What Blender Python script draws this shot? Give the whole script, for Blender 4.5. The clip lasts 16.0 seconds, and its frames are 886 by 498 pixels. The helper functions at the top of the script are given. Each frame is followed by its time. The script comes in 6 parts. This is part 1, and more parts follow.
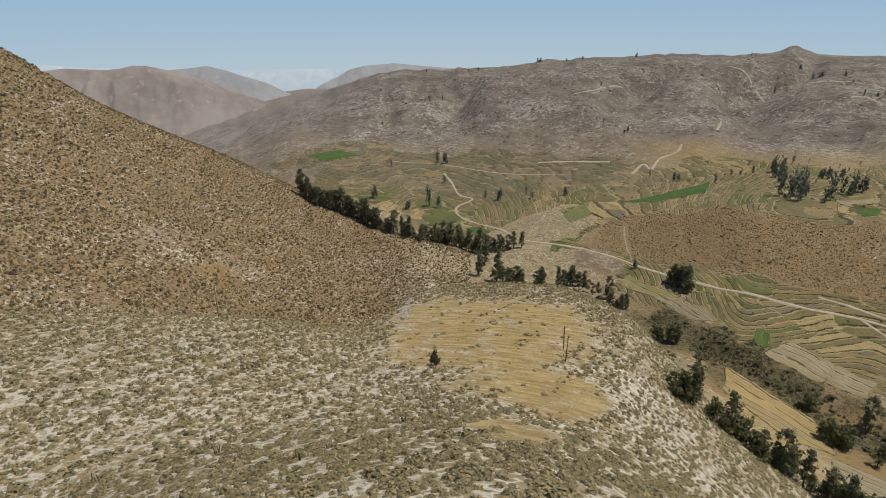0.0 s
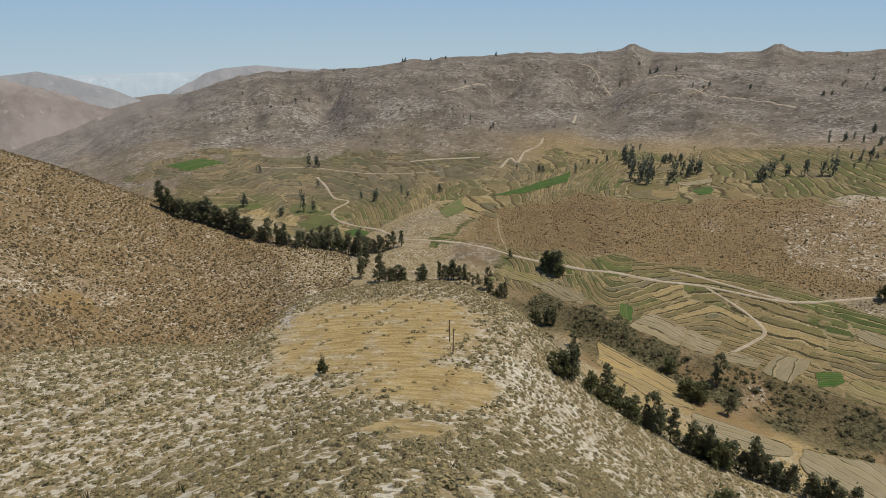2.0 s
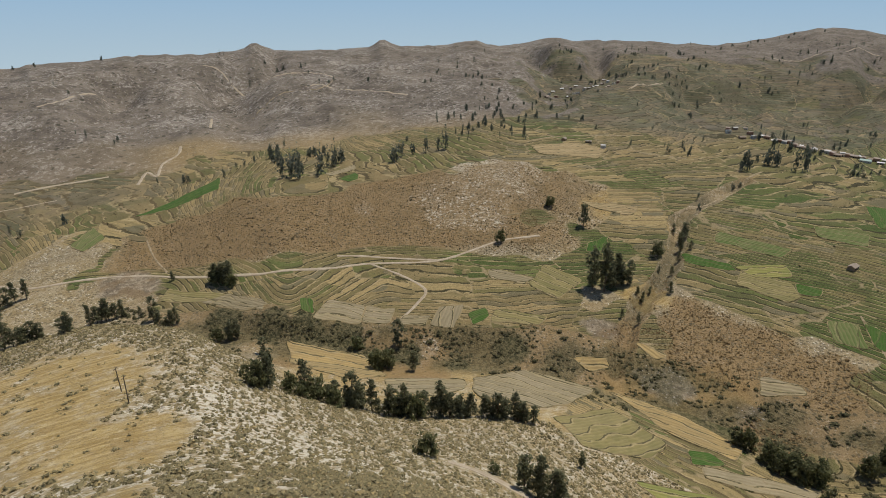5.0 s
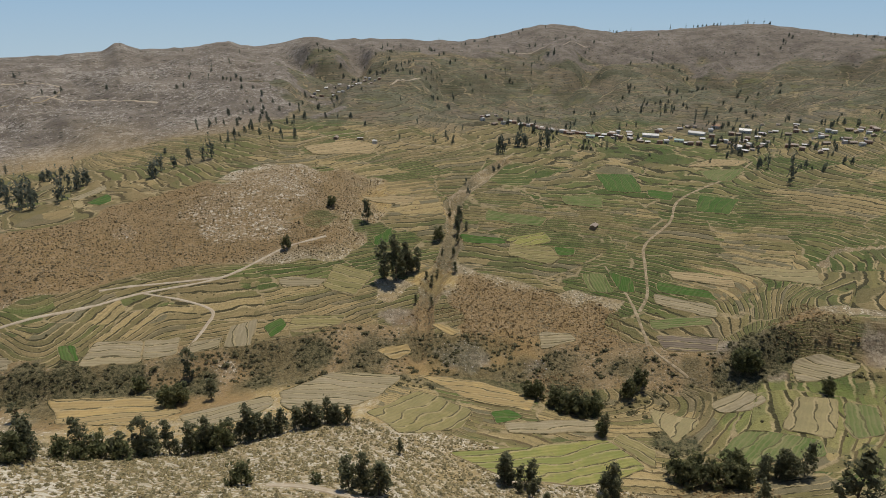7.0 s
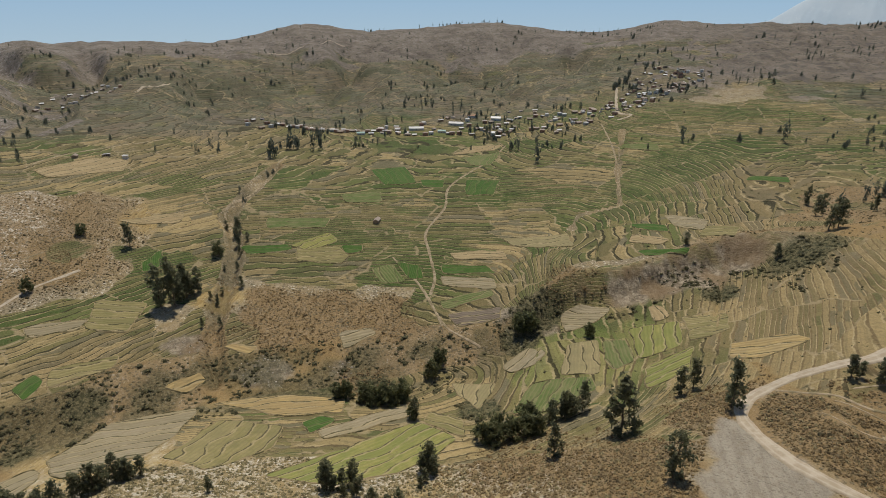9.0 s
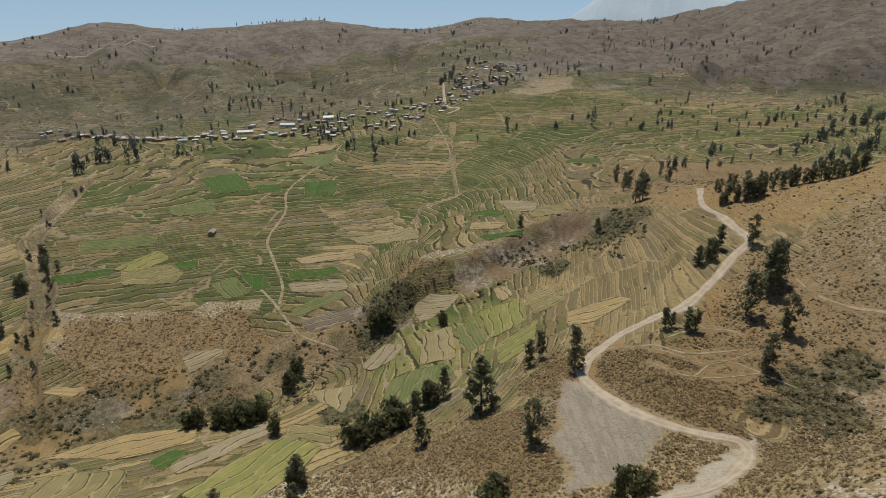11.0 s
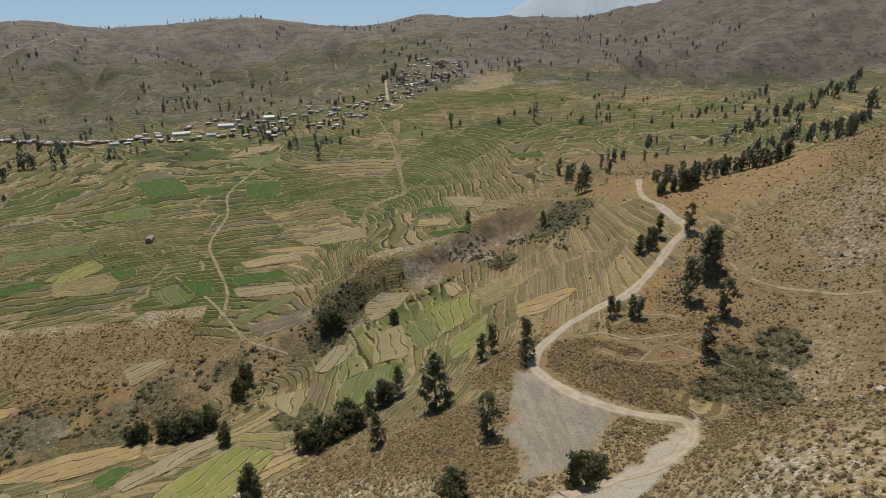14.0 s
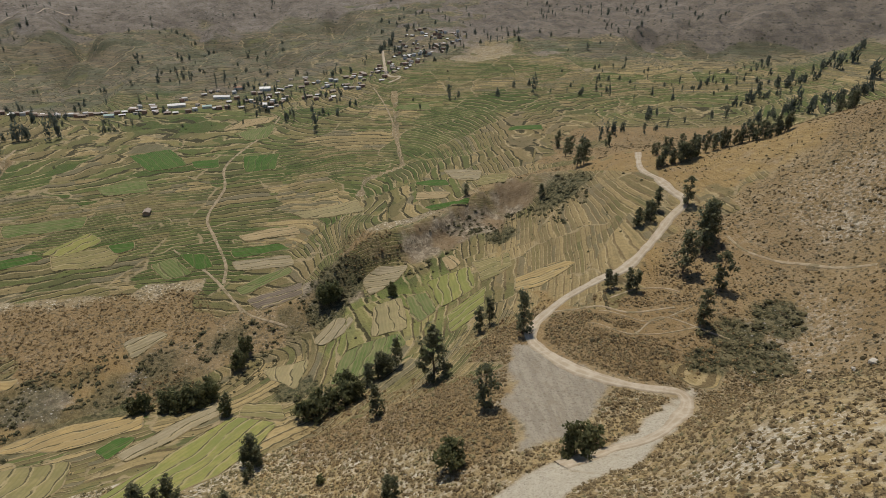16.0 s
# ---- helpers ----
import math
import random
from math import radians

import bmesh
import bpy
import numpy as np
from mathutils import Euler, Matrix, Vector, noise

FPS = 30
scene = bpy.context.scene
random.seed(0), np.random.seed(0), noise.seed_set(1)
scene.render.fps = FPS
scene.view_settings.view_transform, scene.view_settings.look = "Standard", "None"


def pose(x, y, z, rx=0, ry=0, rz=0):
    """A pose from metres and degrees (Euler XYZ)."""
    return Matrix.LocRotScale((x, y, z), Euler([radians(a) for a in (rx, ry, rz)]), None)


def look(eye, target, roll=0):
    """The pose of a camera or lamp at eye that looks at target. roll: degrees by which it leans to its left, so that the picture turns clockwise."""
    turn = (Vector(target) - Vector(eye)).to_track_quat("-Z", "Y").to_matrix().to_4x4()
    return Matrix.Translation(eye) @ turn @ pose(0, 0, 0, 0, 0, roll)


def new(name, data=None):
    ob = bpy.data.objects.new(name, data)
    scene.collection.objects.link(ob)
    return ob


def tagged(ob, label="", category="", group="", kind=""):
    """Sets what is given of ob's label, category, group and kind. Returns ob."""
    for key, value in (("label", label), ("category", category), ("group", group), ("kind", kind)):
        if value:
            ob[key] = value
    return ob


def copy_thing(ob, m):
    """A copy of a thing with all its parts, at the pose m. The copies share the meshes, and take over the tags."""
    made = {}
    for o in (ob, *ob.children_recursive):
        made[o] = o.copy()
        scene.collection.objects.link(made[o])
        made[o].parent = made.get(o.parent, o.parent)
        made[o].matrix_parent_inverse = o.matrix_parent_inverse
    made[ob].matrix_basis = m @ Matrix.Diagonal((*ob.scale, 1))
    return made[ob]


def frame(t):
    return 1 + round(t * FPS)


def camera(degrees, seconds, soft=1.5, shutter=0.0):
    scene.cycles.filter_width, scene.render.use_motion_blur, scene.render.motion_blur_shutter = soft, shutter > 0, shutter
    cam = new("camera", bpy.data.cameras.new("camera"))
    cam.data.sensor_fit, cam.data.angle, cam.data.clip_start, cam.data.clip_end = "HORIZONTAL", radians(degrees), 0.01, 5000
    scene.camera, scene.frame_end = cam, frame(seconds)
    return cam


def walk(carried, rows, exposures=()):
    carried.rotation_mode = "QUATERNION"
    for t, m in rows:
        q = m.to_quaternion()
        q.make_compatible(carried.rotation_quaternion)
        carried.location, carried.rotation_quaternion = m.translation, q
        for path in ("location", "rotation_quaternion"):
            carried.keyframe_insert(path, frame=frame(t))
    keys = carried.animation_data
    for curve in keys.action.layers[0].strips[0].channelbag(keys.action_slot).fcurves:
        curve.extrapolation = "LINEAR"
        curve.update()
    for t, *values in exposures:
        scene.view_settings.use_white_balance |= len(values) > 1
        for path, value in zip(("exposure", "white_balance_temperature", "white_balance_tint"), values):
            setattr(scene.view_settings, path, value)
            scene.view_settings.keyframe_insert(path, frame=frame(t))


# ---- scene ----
EYE = 210.0


def turn(yaw, pitch, roll):
    """The hovering camera: it only turns where it is."""
    return pose(0, 0, EYE, 90 + pitch, 0, yaw) @ pose(0, 0, 0, 0, 0, roll)


cam = camera(74.6, 16.0, soft=0.42)
PATH = [
    (0.0, turn(-0.00, -22.00, -0.19)),
    (0.5, turn(-2.95, -22.01, -0.08)),
    (1.0, turn(-5.70, -22.00, -0.11)),
    (1.5, turn(-8.47, -22.00, -0.05)),
    (2.0, turn(-12.68, -21.99, -0.01)),
    (2.5, turn(-17.71, -21.96, 0.05)),
    (3.0, turn(-23.26, -21.95, 0.16)),
    (3.5, turn(-28.83, -21.96, 0.15)),
    (4.0, turn(-35.29, -21.96, 0.14)),
    (6.5, turn(-63.14, -22.09, 0.03)),
    (7.0, turn(-69.11, -22.08, -0.04)),
    (7.5, turn(-74.80, -22.08, 0.01)),
    (8.0, turn(-80.42, -22.11, 0.05)),
    (8.5, turn(-85.94, -22.11, 0.03)),
    (9.0, turn(-91.38, -22.13, -0.00)),
    (9.5, turn(-96.59, -22.18, 0.07)),
    (10.0, turn(-101.26, -22.23, 0.07)),
    (12.5, turn(-111.40, -22.51, -0.04)),
    (13.0, turn(-112.00, -22.56, -0.07)),
    (13.5, turn(-112.59, -22.57, -0.03)),
    (14.0, turn(-113.00, -22.60, -0.02)),
    (14.5, turn(-113.13, -23.68, 0.01)),
    (15.0, turn(-113.12, -26.97, 0.03)),
    (15.5, turn(-113.10, -27.13, 0.02)),
    (16.0, turn(-113.19, -25.23, 0.08)),
]
walk(cam, PATH)

# world, sun
SUN_AZ, SUN_EL = -95.0, 68.0
world = bpy.data.worlds.new("sky")
scene.world = world
world.use_nodes = True
wn = world.node_tree
sky = wn.nodes.new("ShaderNodeTexSky")
sky.sky_type, sky.sun_disc = "NISHITA", False
sky.sun_elevation, sky.sun_rotation = radians(SUN_EL), radians(-SUN_AZ)
sky.altitude, sky.air_density, sky.dust_density, sky.ozone_density = 1500, 1.0, 0.7, 2.0
# haze low over the horizon
coord = wn.nodes.new("ShaderNodeTexCoord")
split = wn.nodes.new("ShaderNodeSeparateXYZ")
wn.links.new(coord.outputs["Generated"], split.inputs[0])
band = wn.nodes.new("ShaderNodeValToRGB")
for k, (at, grey) in enumerate(((0.0, 1.0), (1.0, 0.0))):
    band.color_ramp.elements[k].color = (grey, grey, grey, 1)
height = wn.nodes.new("ShaderNodeMapRange")
height.inputs["From Min"].default_value, height.inputs["From Max"].default_value = 0.06, 0.35
wn.links.new(split.outputs[2], height.inputs["Value"])
wn.links.new(height.outputs[0], band.inputs[0])
low = wn.nodes.new("ShaderNodeMapRange")
low.inputs["From Min"].default_value, low.inputs["From Max"].default_value = -0.09, 0.05
wn.links.new(split.outputs[2], low.inputs["Value"])
haze = wn.nodes.new("ShaderNodeValToRGB")
haze.color_ramp.elements[0].color, haze.color_ramp.elements[1].color = (5.6, 7.0, 7.8, 1), (3.5, 5.6, 7.9, 1)
wn.links.new(low.outputs[0], haze.inputs[0])
blend = wn.nodes.new("ShaderNodeMix")
blend.data_type = "RGBA"
wn.links.new(band.outputs[0], blend.inputs["Factor"])
wn.links.new(sky.outputs[0], blend.inputs["A"])
wn.links.new(haze.outputs[0], blend.inputs["B"])
wn.links.new(blend.outputs["Result"], wn.nodes["Background"].inputs[0])
wn.nodes["Background"].inputs[1].default_value = 0.08
sun = new("sun", bpy.data.lights.new("sun", "SUN"))
sun.data.energy, sun.data.angle, sun.data.color = 3.5, radians(0.5), (1.0, 0.925, 0.79)
a, e = radians(SUN_AZ), radians(SUN_EL)
sun.matrix_world = look((-math.sin(a) * math.cos(e) * 500, math.cos(a) * math.cos(e) * 500, math.sin(e) * 500), (0, 0, 0))
scene.view_settings.exposure = 0.0
# ---- plan of the farmed plots, roads, land patches and groves (metres) ----
PLOTS, TRACKS, PATCHES, GROVES = [], [], [], []

def plot(kind, *corners):
    PLOTS.append((kind, corners))


def track(kind, width, *points):
    TRACKS.append((kind, width, points))


def patch(kind, x, y, radius):
    PATCHES.append((kind, x, y, radius))


def grove(kind, *trees):
    GROVES.append((kind, trees))


plot("straw", (437.7, -163.8), (411.5, -182.7), (404.7, -174.7), (422.3, -155.9))
plot("straw", (687.3, -27.7), (731.3, -55.6), (731.1, -95.8), (704.6, -79.8))
plot("leafy", (672.4, -38.5), (695.0, -86.2), (639.9, -69.5), (640.1, -47.1))
plot("green", (529.0, -303.0), (531.1, -342.6), (512.6, -331.1), (518.1, -294.9))
plot("leafy", (688.4, -225.8), (679.1, -269.8), (655.9, -266.4), (676.5, -225.3))
plot("olive", (250.4, 5.6), (260.4, 0.5), (249.5, -17.4), (233.5, -17.4))
plot("fallow", (340.6, 62.0), (349.7, 42.3), (343.9, 36.1), (325.1, 55.7))
plot("fallow", (190.1, 295.8), (210.3, 306.6), (226.0, 285.5), (211.1, 273.7))
plot("fallow", (212.7, 272.6), (227.3, 284.9), (240.5, 269.6), (227.6, 260.2))
plot("fallow", (151.5, 378.7), (168.8, 375.1), (177.8, 337.9), (170.7, 326.6))
plot("fallow", (229.7, 256.6), (240.1, 258.6), (253.3, 247.3), (241.0, 241.5))
plot("fallow", (242.9, 238.6), (262.2, 249.1), (275.8, 237.9), (253.4, 226.5))
plot("fallow", (326.4, 256.2), (341.1, 223.2), (327.4, 224.5), (316.2, 246.2))
plot("olive", (330.1, 220.3), (361.5, 229.6), (363.2, 196.7), (328.7, 195.1))
plot("golden", (284.1, 154.9), (298.7, 139.2), (296.4, 134.4), (283.5, 141.1))
plot("golden", (323.6, 132.2), (327.5, 124.3), (324.9, 111.8), (316.9, 115.9))
plot("green", (254.5, 69.4), (259.6, 60.4), (256.6, 51.0), (241.2, 61.3))
plot("straw", (469.1, 263.2), (498.0, 219.0), (478.9, 216.2), (467.0, 249.8))
plot("green", (415.0, 222.2), (435.8, 212.9), (412.3, 205.6), (400.9, 214.2))
plot("green", (451.4, 157.7), (455.2, 120.7), (446.4, 113.1), (439.8, 148.4))
plot("leafy", (370.2, -5.4), (381.1, -44.9), (372.0, -46.3), (361.0, -7.8))
plot("green", (22.1, 559.8), (38.5, 564.7), (47.4, 543.6), (36.8, 535.6))
plot("fallow", (349.9, 496.6), (397.6, 505.6), (386.4, 489.4), (350.7, 486.4))
plot("green", (347.5, 473.8), (377.6, 476.8), (362.5, 455.2), (350.0, 456.0))
plot("green", (-195.1, 821.2), (-150.5, 836.6), (-115.8, 809.3), (-155.2, 778.9))
plot("olive", (136.0, 411.7), (147.0, 422.6), (170.1, 369.7), (153.9, 377.3))
plot("fallow", (153.6, 370.7), (171.1, 365.3), (177.0, 330.0), (165.5, 336.3))
plot("leafy", (251.2, -43.0), (277.8, -56.0), (278.9, -71.8), (275.1, -91.0), (261.8, -89.8), (249.4, -61.3))
plot("leafy", (311.3, -107.7), (307.4, -119.8), (280.9, -116.5), (277.8, -106.5), (289.0, -102.7))
plot("lime", (318.9, -125.5), (312.5, -151.9), (282.7, -142.9), (281.0, -119.4))
plot("lime", (269.9, -116.6), (275.0, -139.0), (277.9, -147.6), (256.6, -136.9), (247.3, -112.8))
plot("olive", (315.0, -156.3), (305.7, -177.3), (285.0, -168.5), (285.1, -147.7))
plot("fallow", (303.6, -45.3), (317.8, -62.0), (310.2, -70.8), (295.8, -61.7), (292.5, -47.2))
plot("stubble", (290.7, -12.7), (286.8, -37.9), (261.4, -26.6), (277.2, -16.9))
plot("golden", (269.2, -162.7), (255.6, -183.3), (242.2, -185.3), (241.6, -164.2), (252.7, -155.1))
plot("fallow", (345.9, -87.8), (352.6, -104.1), (346.0, -122.8), (333.1, -110.2), (326.3, -88.3))
plot("straw", (337.3, -144.2), (336.7, -153.4), (319.3, -152.0), (318.3, -141.5))
plot("stubble", (311.2, -84.6), (312.3, -104.6), (278.8, -96.7), (282.4, -75.2))
plot("fallow", (224.2, 185.5), (258.8, 170.7), (270.6, 129.9), (251.1, 129.6), (220.3, 133.7), (201.5, 161.1))
plot("olive", (215.6, 124.6), (258.1, 113.8), (250.5, 78.6), (230.1, 78.8), (202.2, 99.7))
plot("golden", (275.8, 123.9), (284.2, 82.5), (281.6, 50.7), (263.4, 47.8), (261.3, 77.1))
plot("fallow", (244.7, 58.2), (274.2, 14.4), (257.2, 13.3), (235.1, 52.8))
plot("lime", (200.4, 73.0), (240.1, 26.2), (250.8, 8.4), (233.7, -13.1), (214.8, 0.4), (192.0, 42.3))
plot("golden", (169.4, 294.3), (196.6, 251.5), (187.3, 220.0), (168.1, 227.3), (156.0, 272.3))
plot("fallow", (181.9, 217.7), (216.9, 186.5), (206.9, 175.1), (184.4, 176.8), (172.2, 198.5))
plot("green", (627.8, 64.6), (636.8, 27.7), (579.6, 12.9), (571.6, 44.5))
plot("green", (586.0, 9.3), (585.8, -14.3), (562.5, -13.8), (567.5, 5.4))
plot("green", (585.9, -38.5), (581.9, -73.6), (543.8, -62.1), (546.3, -34.8))
plot("leafy", (546.0, 86.1), (553.4, 48.4), (528.9, 44.2), (528.0, 79.6))
plot("green", (425.5, 28.6), (422.7, 9.7), (402.0, 5.8), (402.7, 16.7))
plot("leafy", (417.7, 45.2), (421.6, 30.7), (399.5, 19.3), (397.3, 37.5))
plot("green", (420.1, -8.8), (414.3, -43.8), (403.2, -51.6), (408.4, -9.0))
plot("fallow", (405.3, -7.2), (394.5, -48.5), (380.4, -49.0), (391.1, -10.9))
plot("ploughed", (355.3, -10.8), (356.2, -48.3), (341.8, -47.1), (340.0, -18.3))
plot("straw", (438.5, -16.7), (438.4, -61.3), (422.6, -62.0), (427.7, -19.4))
plot("leafy", (497.4, 144.6), (498.6, 89.4), (482.5, 92.3), (481.1, 142.2))
plot("stubble", (460.1, -59.9), (458.5, -117.4), (427.5, -113.3), (445.0, -70.3))
plot("green", (462.0, -172.1), (442.9, -190.8), (426.7, -188.3), (448.3, -169.4))
plot("green", (402.9, -155.1), (388.7, -189.1), (384.8, -184.9), (390.9, -156.9))
plot("fallow", (466.9, -199.9), (432.7, -223.4), (414.2, -209.6), (434.9, -195.9))
plot("olive", (419.7, -215.1), (405.8, -233.4), (391.5, -223.1), (405.9, -203.3))
plot("green", (453.4, 73.1), (452.9, 56.7), (442.4, 56.0), (440.2, 67.5))
plot("olive", (448.7, 110.0), (451.9, 74.8), (438.4, 67.5), (425.9, 70.6), (429.1, 105.9))
plot("lime", (451.2, 116.5), (473.9, 87.0), (459.8, 79.1), (446.6, 99.4))
plot("green", (182.0, 574.0), (264.9, 595.3), (288.8, 608.6), (263.1, 562.5), (211.4, 562.3))
plot("leafy", (121.2, 553.4), (147.3, 576.7), (145.8, 543.1), (123.2, 530.6))
plot("straw", (552.4, 380.4), (608.5, 350.2), (613.2, 318.2), (575.6, 306.4), (536.3, 355.3))
plot("green", (271.0, 228.1), (283.6, 223.7), (279.0, 214.8), (263.2, 217.9))
plot("olive", (274.0, 211.4), (289.2, 216.4), (304.1, 186.8), (293.6, 186.3))
plot("green", (197.0, 318.9), (202.9, 313.5), (193.6, 298.6), (189.5, 306.5))
track("road", 5.4, (104.4, -82.9), (105.4, -102.1), (100.8, -116.8), (116.6, -144.8), (127.6, -153.8), (132.6, -140.4), (143.4, -127.9), (163.6, -124.1), (190.6, -127.1), (207.5, -138.9), (214.6, -159.0), (212.2, -177.2), (212.0, -194.4), (226.3, -225.0), (238.8, -247.8), (246.5, -264.7), (263.8, -270.0), (282.2, -275.4))
track("road", 4.0, (282.2, -275.4), (304.3, -279.5), (335.5, -303.5))
track("road", 2.4, (183.9, 399.1), (200.6, 370.2), (230.6, 347.5), (268.8, 329.6), (305.4, 297.3), (337.5, 284.5), (364.6, 276.3), (395.6, 257.0))
track("road", 2.0, (255.6, 354.7), (275.3, 337.4), (309.4, 295.3))
track("road", 2.0, (268.8, 329.6), (274.1, 301.8), (272.3, 272.7), (255.4, 263.7), (231.3, 258.0))
track("road", 2.6, (244.5, 340.3), (204.0, 366.1), (183.1, 396.4), (149.9, 448.9), (113.5, 480.0), (76.2, 500.5), (54.5, 549.0), (20.9, 594.9), (15.5, 628.8), (34.6, 652.3), (19.2, 671.4), (11.7, 713.9), (1.8, 753.8))
track("road", 2.0, (-74.0, 802.2), (-18.6, 801.6), (35.3, 764.3), (84.2, 726.0), (150.2, 696.5))
track("path", 1.5, (344.5, -7.6), (388.9, 6.1), (433.5, 30.1))
track("path", 2.2, (379.6, 0.2), (402.8, -3.4), (440.4, 0.6), (473.3, 3.1), (517.7, -14.1), (562.5, -19.1), (612.1, -42.9), (660.6, -71.1), (727.3, -96.6))
track("path", 1.8, (522.7, -180.6), (602.6, -201.8), (679.5, -217.7), (778.1, -230.2))
track("road", 4.0, (968.4, -305.3), (831.0, -268.2), (795.1, -274.9), (782.8, -253.8))
track("path", 2.4, (672.1, 164.9), (636.6, 168.1), (566.7, 171.5), (517.5, 186.4), (498.8, 183.6))
track("path", 1.6, (134.7, -265.3), (156.9, -259.9), (171.5, -252.6), (188.7, -250.5), (203.5, -254.6))
track("path", 3.4, (226.4, 679.5), (250.2, 712.9), (253.1, 691.5), (275.9, 727.4), (301.6, 742.3), (315.6, 763.1))
track("path", 3.4, (378.5, 804.8), (404.5, 851.5))
track("path", 3.2, (527.4, 1128.7), (560.0, 1087.9), (586.7, 1006.8), (659.9, 969.3), (675.5, 911.7))
track("path", 2.4, (473.7, 869.3), (550.9, 888.1), (608.1, 861.4), (664.4, 895.1))
track("path", 1.5, (357.8, 332.8), (376.6, 314.3), (411.1, 290.5))
track("path", 2.2, (560.7, 392.2), (619.4, 379.9), (704.9, 318.5))
track("road", 3.2, (109.9, 100.4), (115.8, 91.8), (119.4, 77.2), (122.6, 69.9))
track("path", 1.5, (425.9, 20.8), (386.8, 5.6), (343.6, -10.1), (321.7, -31.9))
track("path", 1.2, (209.5, -150.7), (191.6, -161.7), (180.6, -169.2), (173.4, -192.5))
track("path", 1.0, (164.9, -162.6), (169.9, -182.9), (145.4, -197.7))
track("path", 1.6, (168.4, 510.0), (160.9, 478.5), (158.2, 448.5))
track("path", 1.4, (620.8, 325.2), (655.3, 239.9))
patch("straw", 14, 189, 42)
patch("straw", 33, 203, 30)
patch("straw", 26, 126, 22)
patch("straw", 227, -199, 28)
patch("straw", 228, -165, 25)
patch("straw", 291, -210, 22)
patch("straw", 273, -297, 40)
patch("straw", 257, -335, 40)
patch("straw", 489, 226, 40)
patch("straw", 381, 155, 20)
patch("pale", 418, 345, 55)
patch("pale", 493, 367, 50)
patch("pale", 380, 332, 35)
patch("pale", -14, 266, 8)
patch("pale", -10, 392, 8)
patch("pale", -184, 343, 28)
patch("pale", -142, 368, 16)
patch("pale", 173, -302, 35)
patch("pale", 133, -222, 22)
patch("pale", 49, -106, 20)
patch("pale", 58, 135, 22)
patch("pale", 60, 117, 20)
patch("pale", 231, 229, 8)
patch("pale", 328, -56, 9)
patch("grey", 304, 103, 13)
patch("grey", 306, 95, 9)
patch("grey", 301, 100, 13)
patch("grey", 303, 114, 8)
patch("grey", 363, -157, 20)
patch("grey", 367, -192, 20)
patch("grey", 358, -135, 14)
patch("grey", 376, -221, 18)
patch("grey", 128, 457, 18)
patch("grey", 136, 441, 14)
patch("grey", 311, 57, 8)
patch("grey", 345, -50, 8)
patch("grey", 320, 155, 12)
patch("grey", 335, -73, 10)
patch("rust", 349, 90, 32)
patch("rust", 359, 108, 28)
patch("rust", 370, 74, 20)
patch("rust", 356, 89, 25)
patch("rust", 381, 119, 15)
patch("rust", 255, 203, 20)
patch("rust", 241, 220, 16)
patch("rust", 364, -105, 16)
patch("rust", 163, -152, 24)
patch("rust", 159, -179, 22)
patch("rust", 192, -70, 22)
patch("rust", 199, -46, 20)
patch("rust", 138, -72, 15)
patch("rust", 299, 37, 18)
patch("rust", -159, 330, 25)
patch("rust", -236, 452, 50)
patch("rust", -234, 369, 40)
patch("rust", 160, 275, 14)
patch("lush", 144, -200, 13)
patch("lush", 131, -201, 13)
patch("lush", 140, -179, 9)
patch("lush", 326, -58, 14)
patch("lush", 347, -79, 14)
patch("lush", 264, 188, 12)
patch("lush", 181, 292, 14)
patch("lush", 198, 274, 14)
patch("lush", 168, 313, 14)
patch("lush", 152, 348, 14)
patch("lush", 200, 245, 12)
patch("lush", 334, -62, 12)
patch("lush", 344, -69, 14)
patch("lush", 170, 313, 14)
patch("lush", 180, 288, 13)
patch("lush", 232, 204, 8)
patch("lush", 292, 33, 16)
patch("lush", 216, 234, 13)
patch("lush", 341, -243, 20)
patch("lush", 336, -189, 12)
patch("lush", 261, -25, 12)
grove("tall", (-132.3, 522.7, 28.4), (-125.1, 517.6, 22.5), (-115.9, 509.8, 19.4), (-108.1, 508.5, 20.9), (-99.9, 510.9, 22.1), (-91.6, 509.6, 23.1), (-83.8, 505.0, 19.1), (-74.5, 504.1, 20.7), (-65.9, 496.3, 22.5), (-58.7, 490.1, 20.1), (-52.5, 488.4, 15.8), (-44.6, 484.1, 18.3))
grove("tall", (-35.8, 480.1, 16.6), (-27.5, 473.2, 16.4), (-19.0, 469.6, 14.3), (-6.9, 474.8, 18.0), (0.5, 482.8, 21.0), (8.1, 486.0, 20.1), (16.0, 493.7, 18.8), (24.5, 485.8, 18.6), (33.3, 479.5, 21.0), (43.3, 491.8, 16.1), (51.1, 481.8, 15.9), (61.5, 485.0, 16.0))
grove("tall", (69.1, 485.5, 14.9))
grove("tall", (27.7, 426.7, 23.8), (33.9, 450.8, 19.9), (43.7, 416.3, 23.3), (49.2, 414.3, 14.0), (57.0, 415.9, 13.1), (64.8, 414.0, 15.0), (50.8, 288.5, 10.5), (53.8, 277.0, 11.3), (91.2, 412.0, 15.1), (100.0, 411.9, 16.5), (108.2, 409.0, 14.1), (121.6, 385.0, 18.1))
grove("tall", (122.2, 371.8, 15.5), (129.0, 367.5, 13.2))
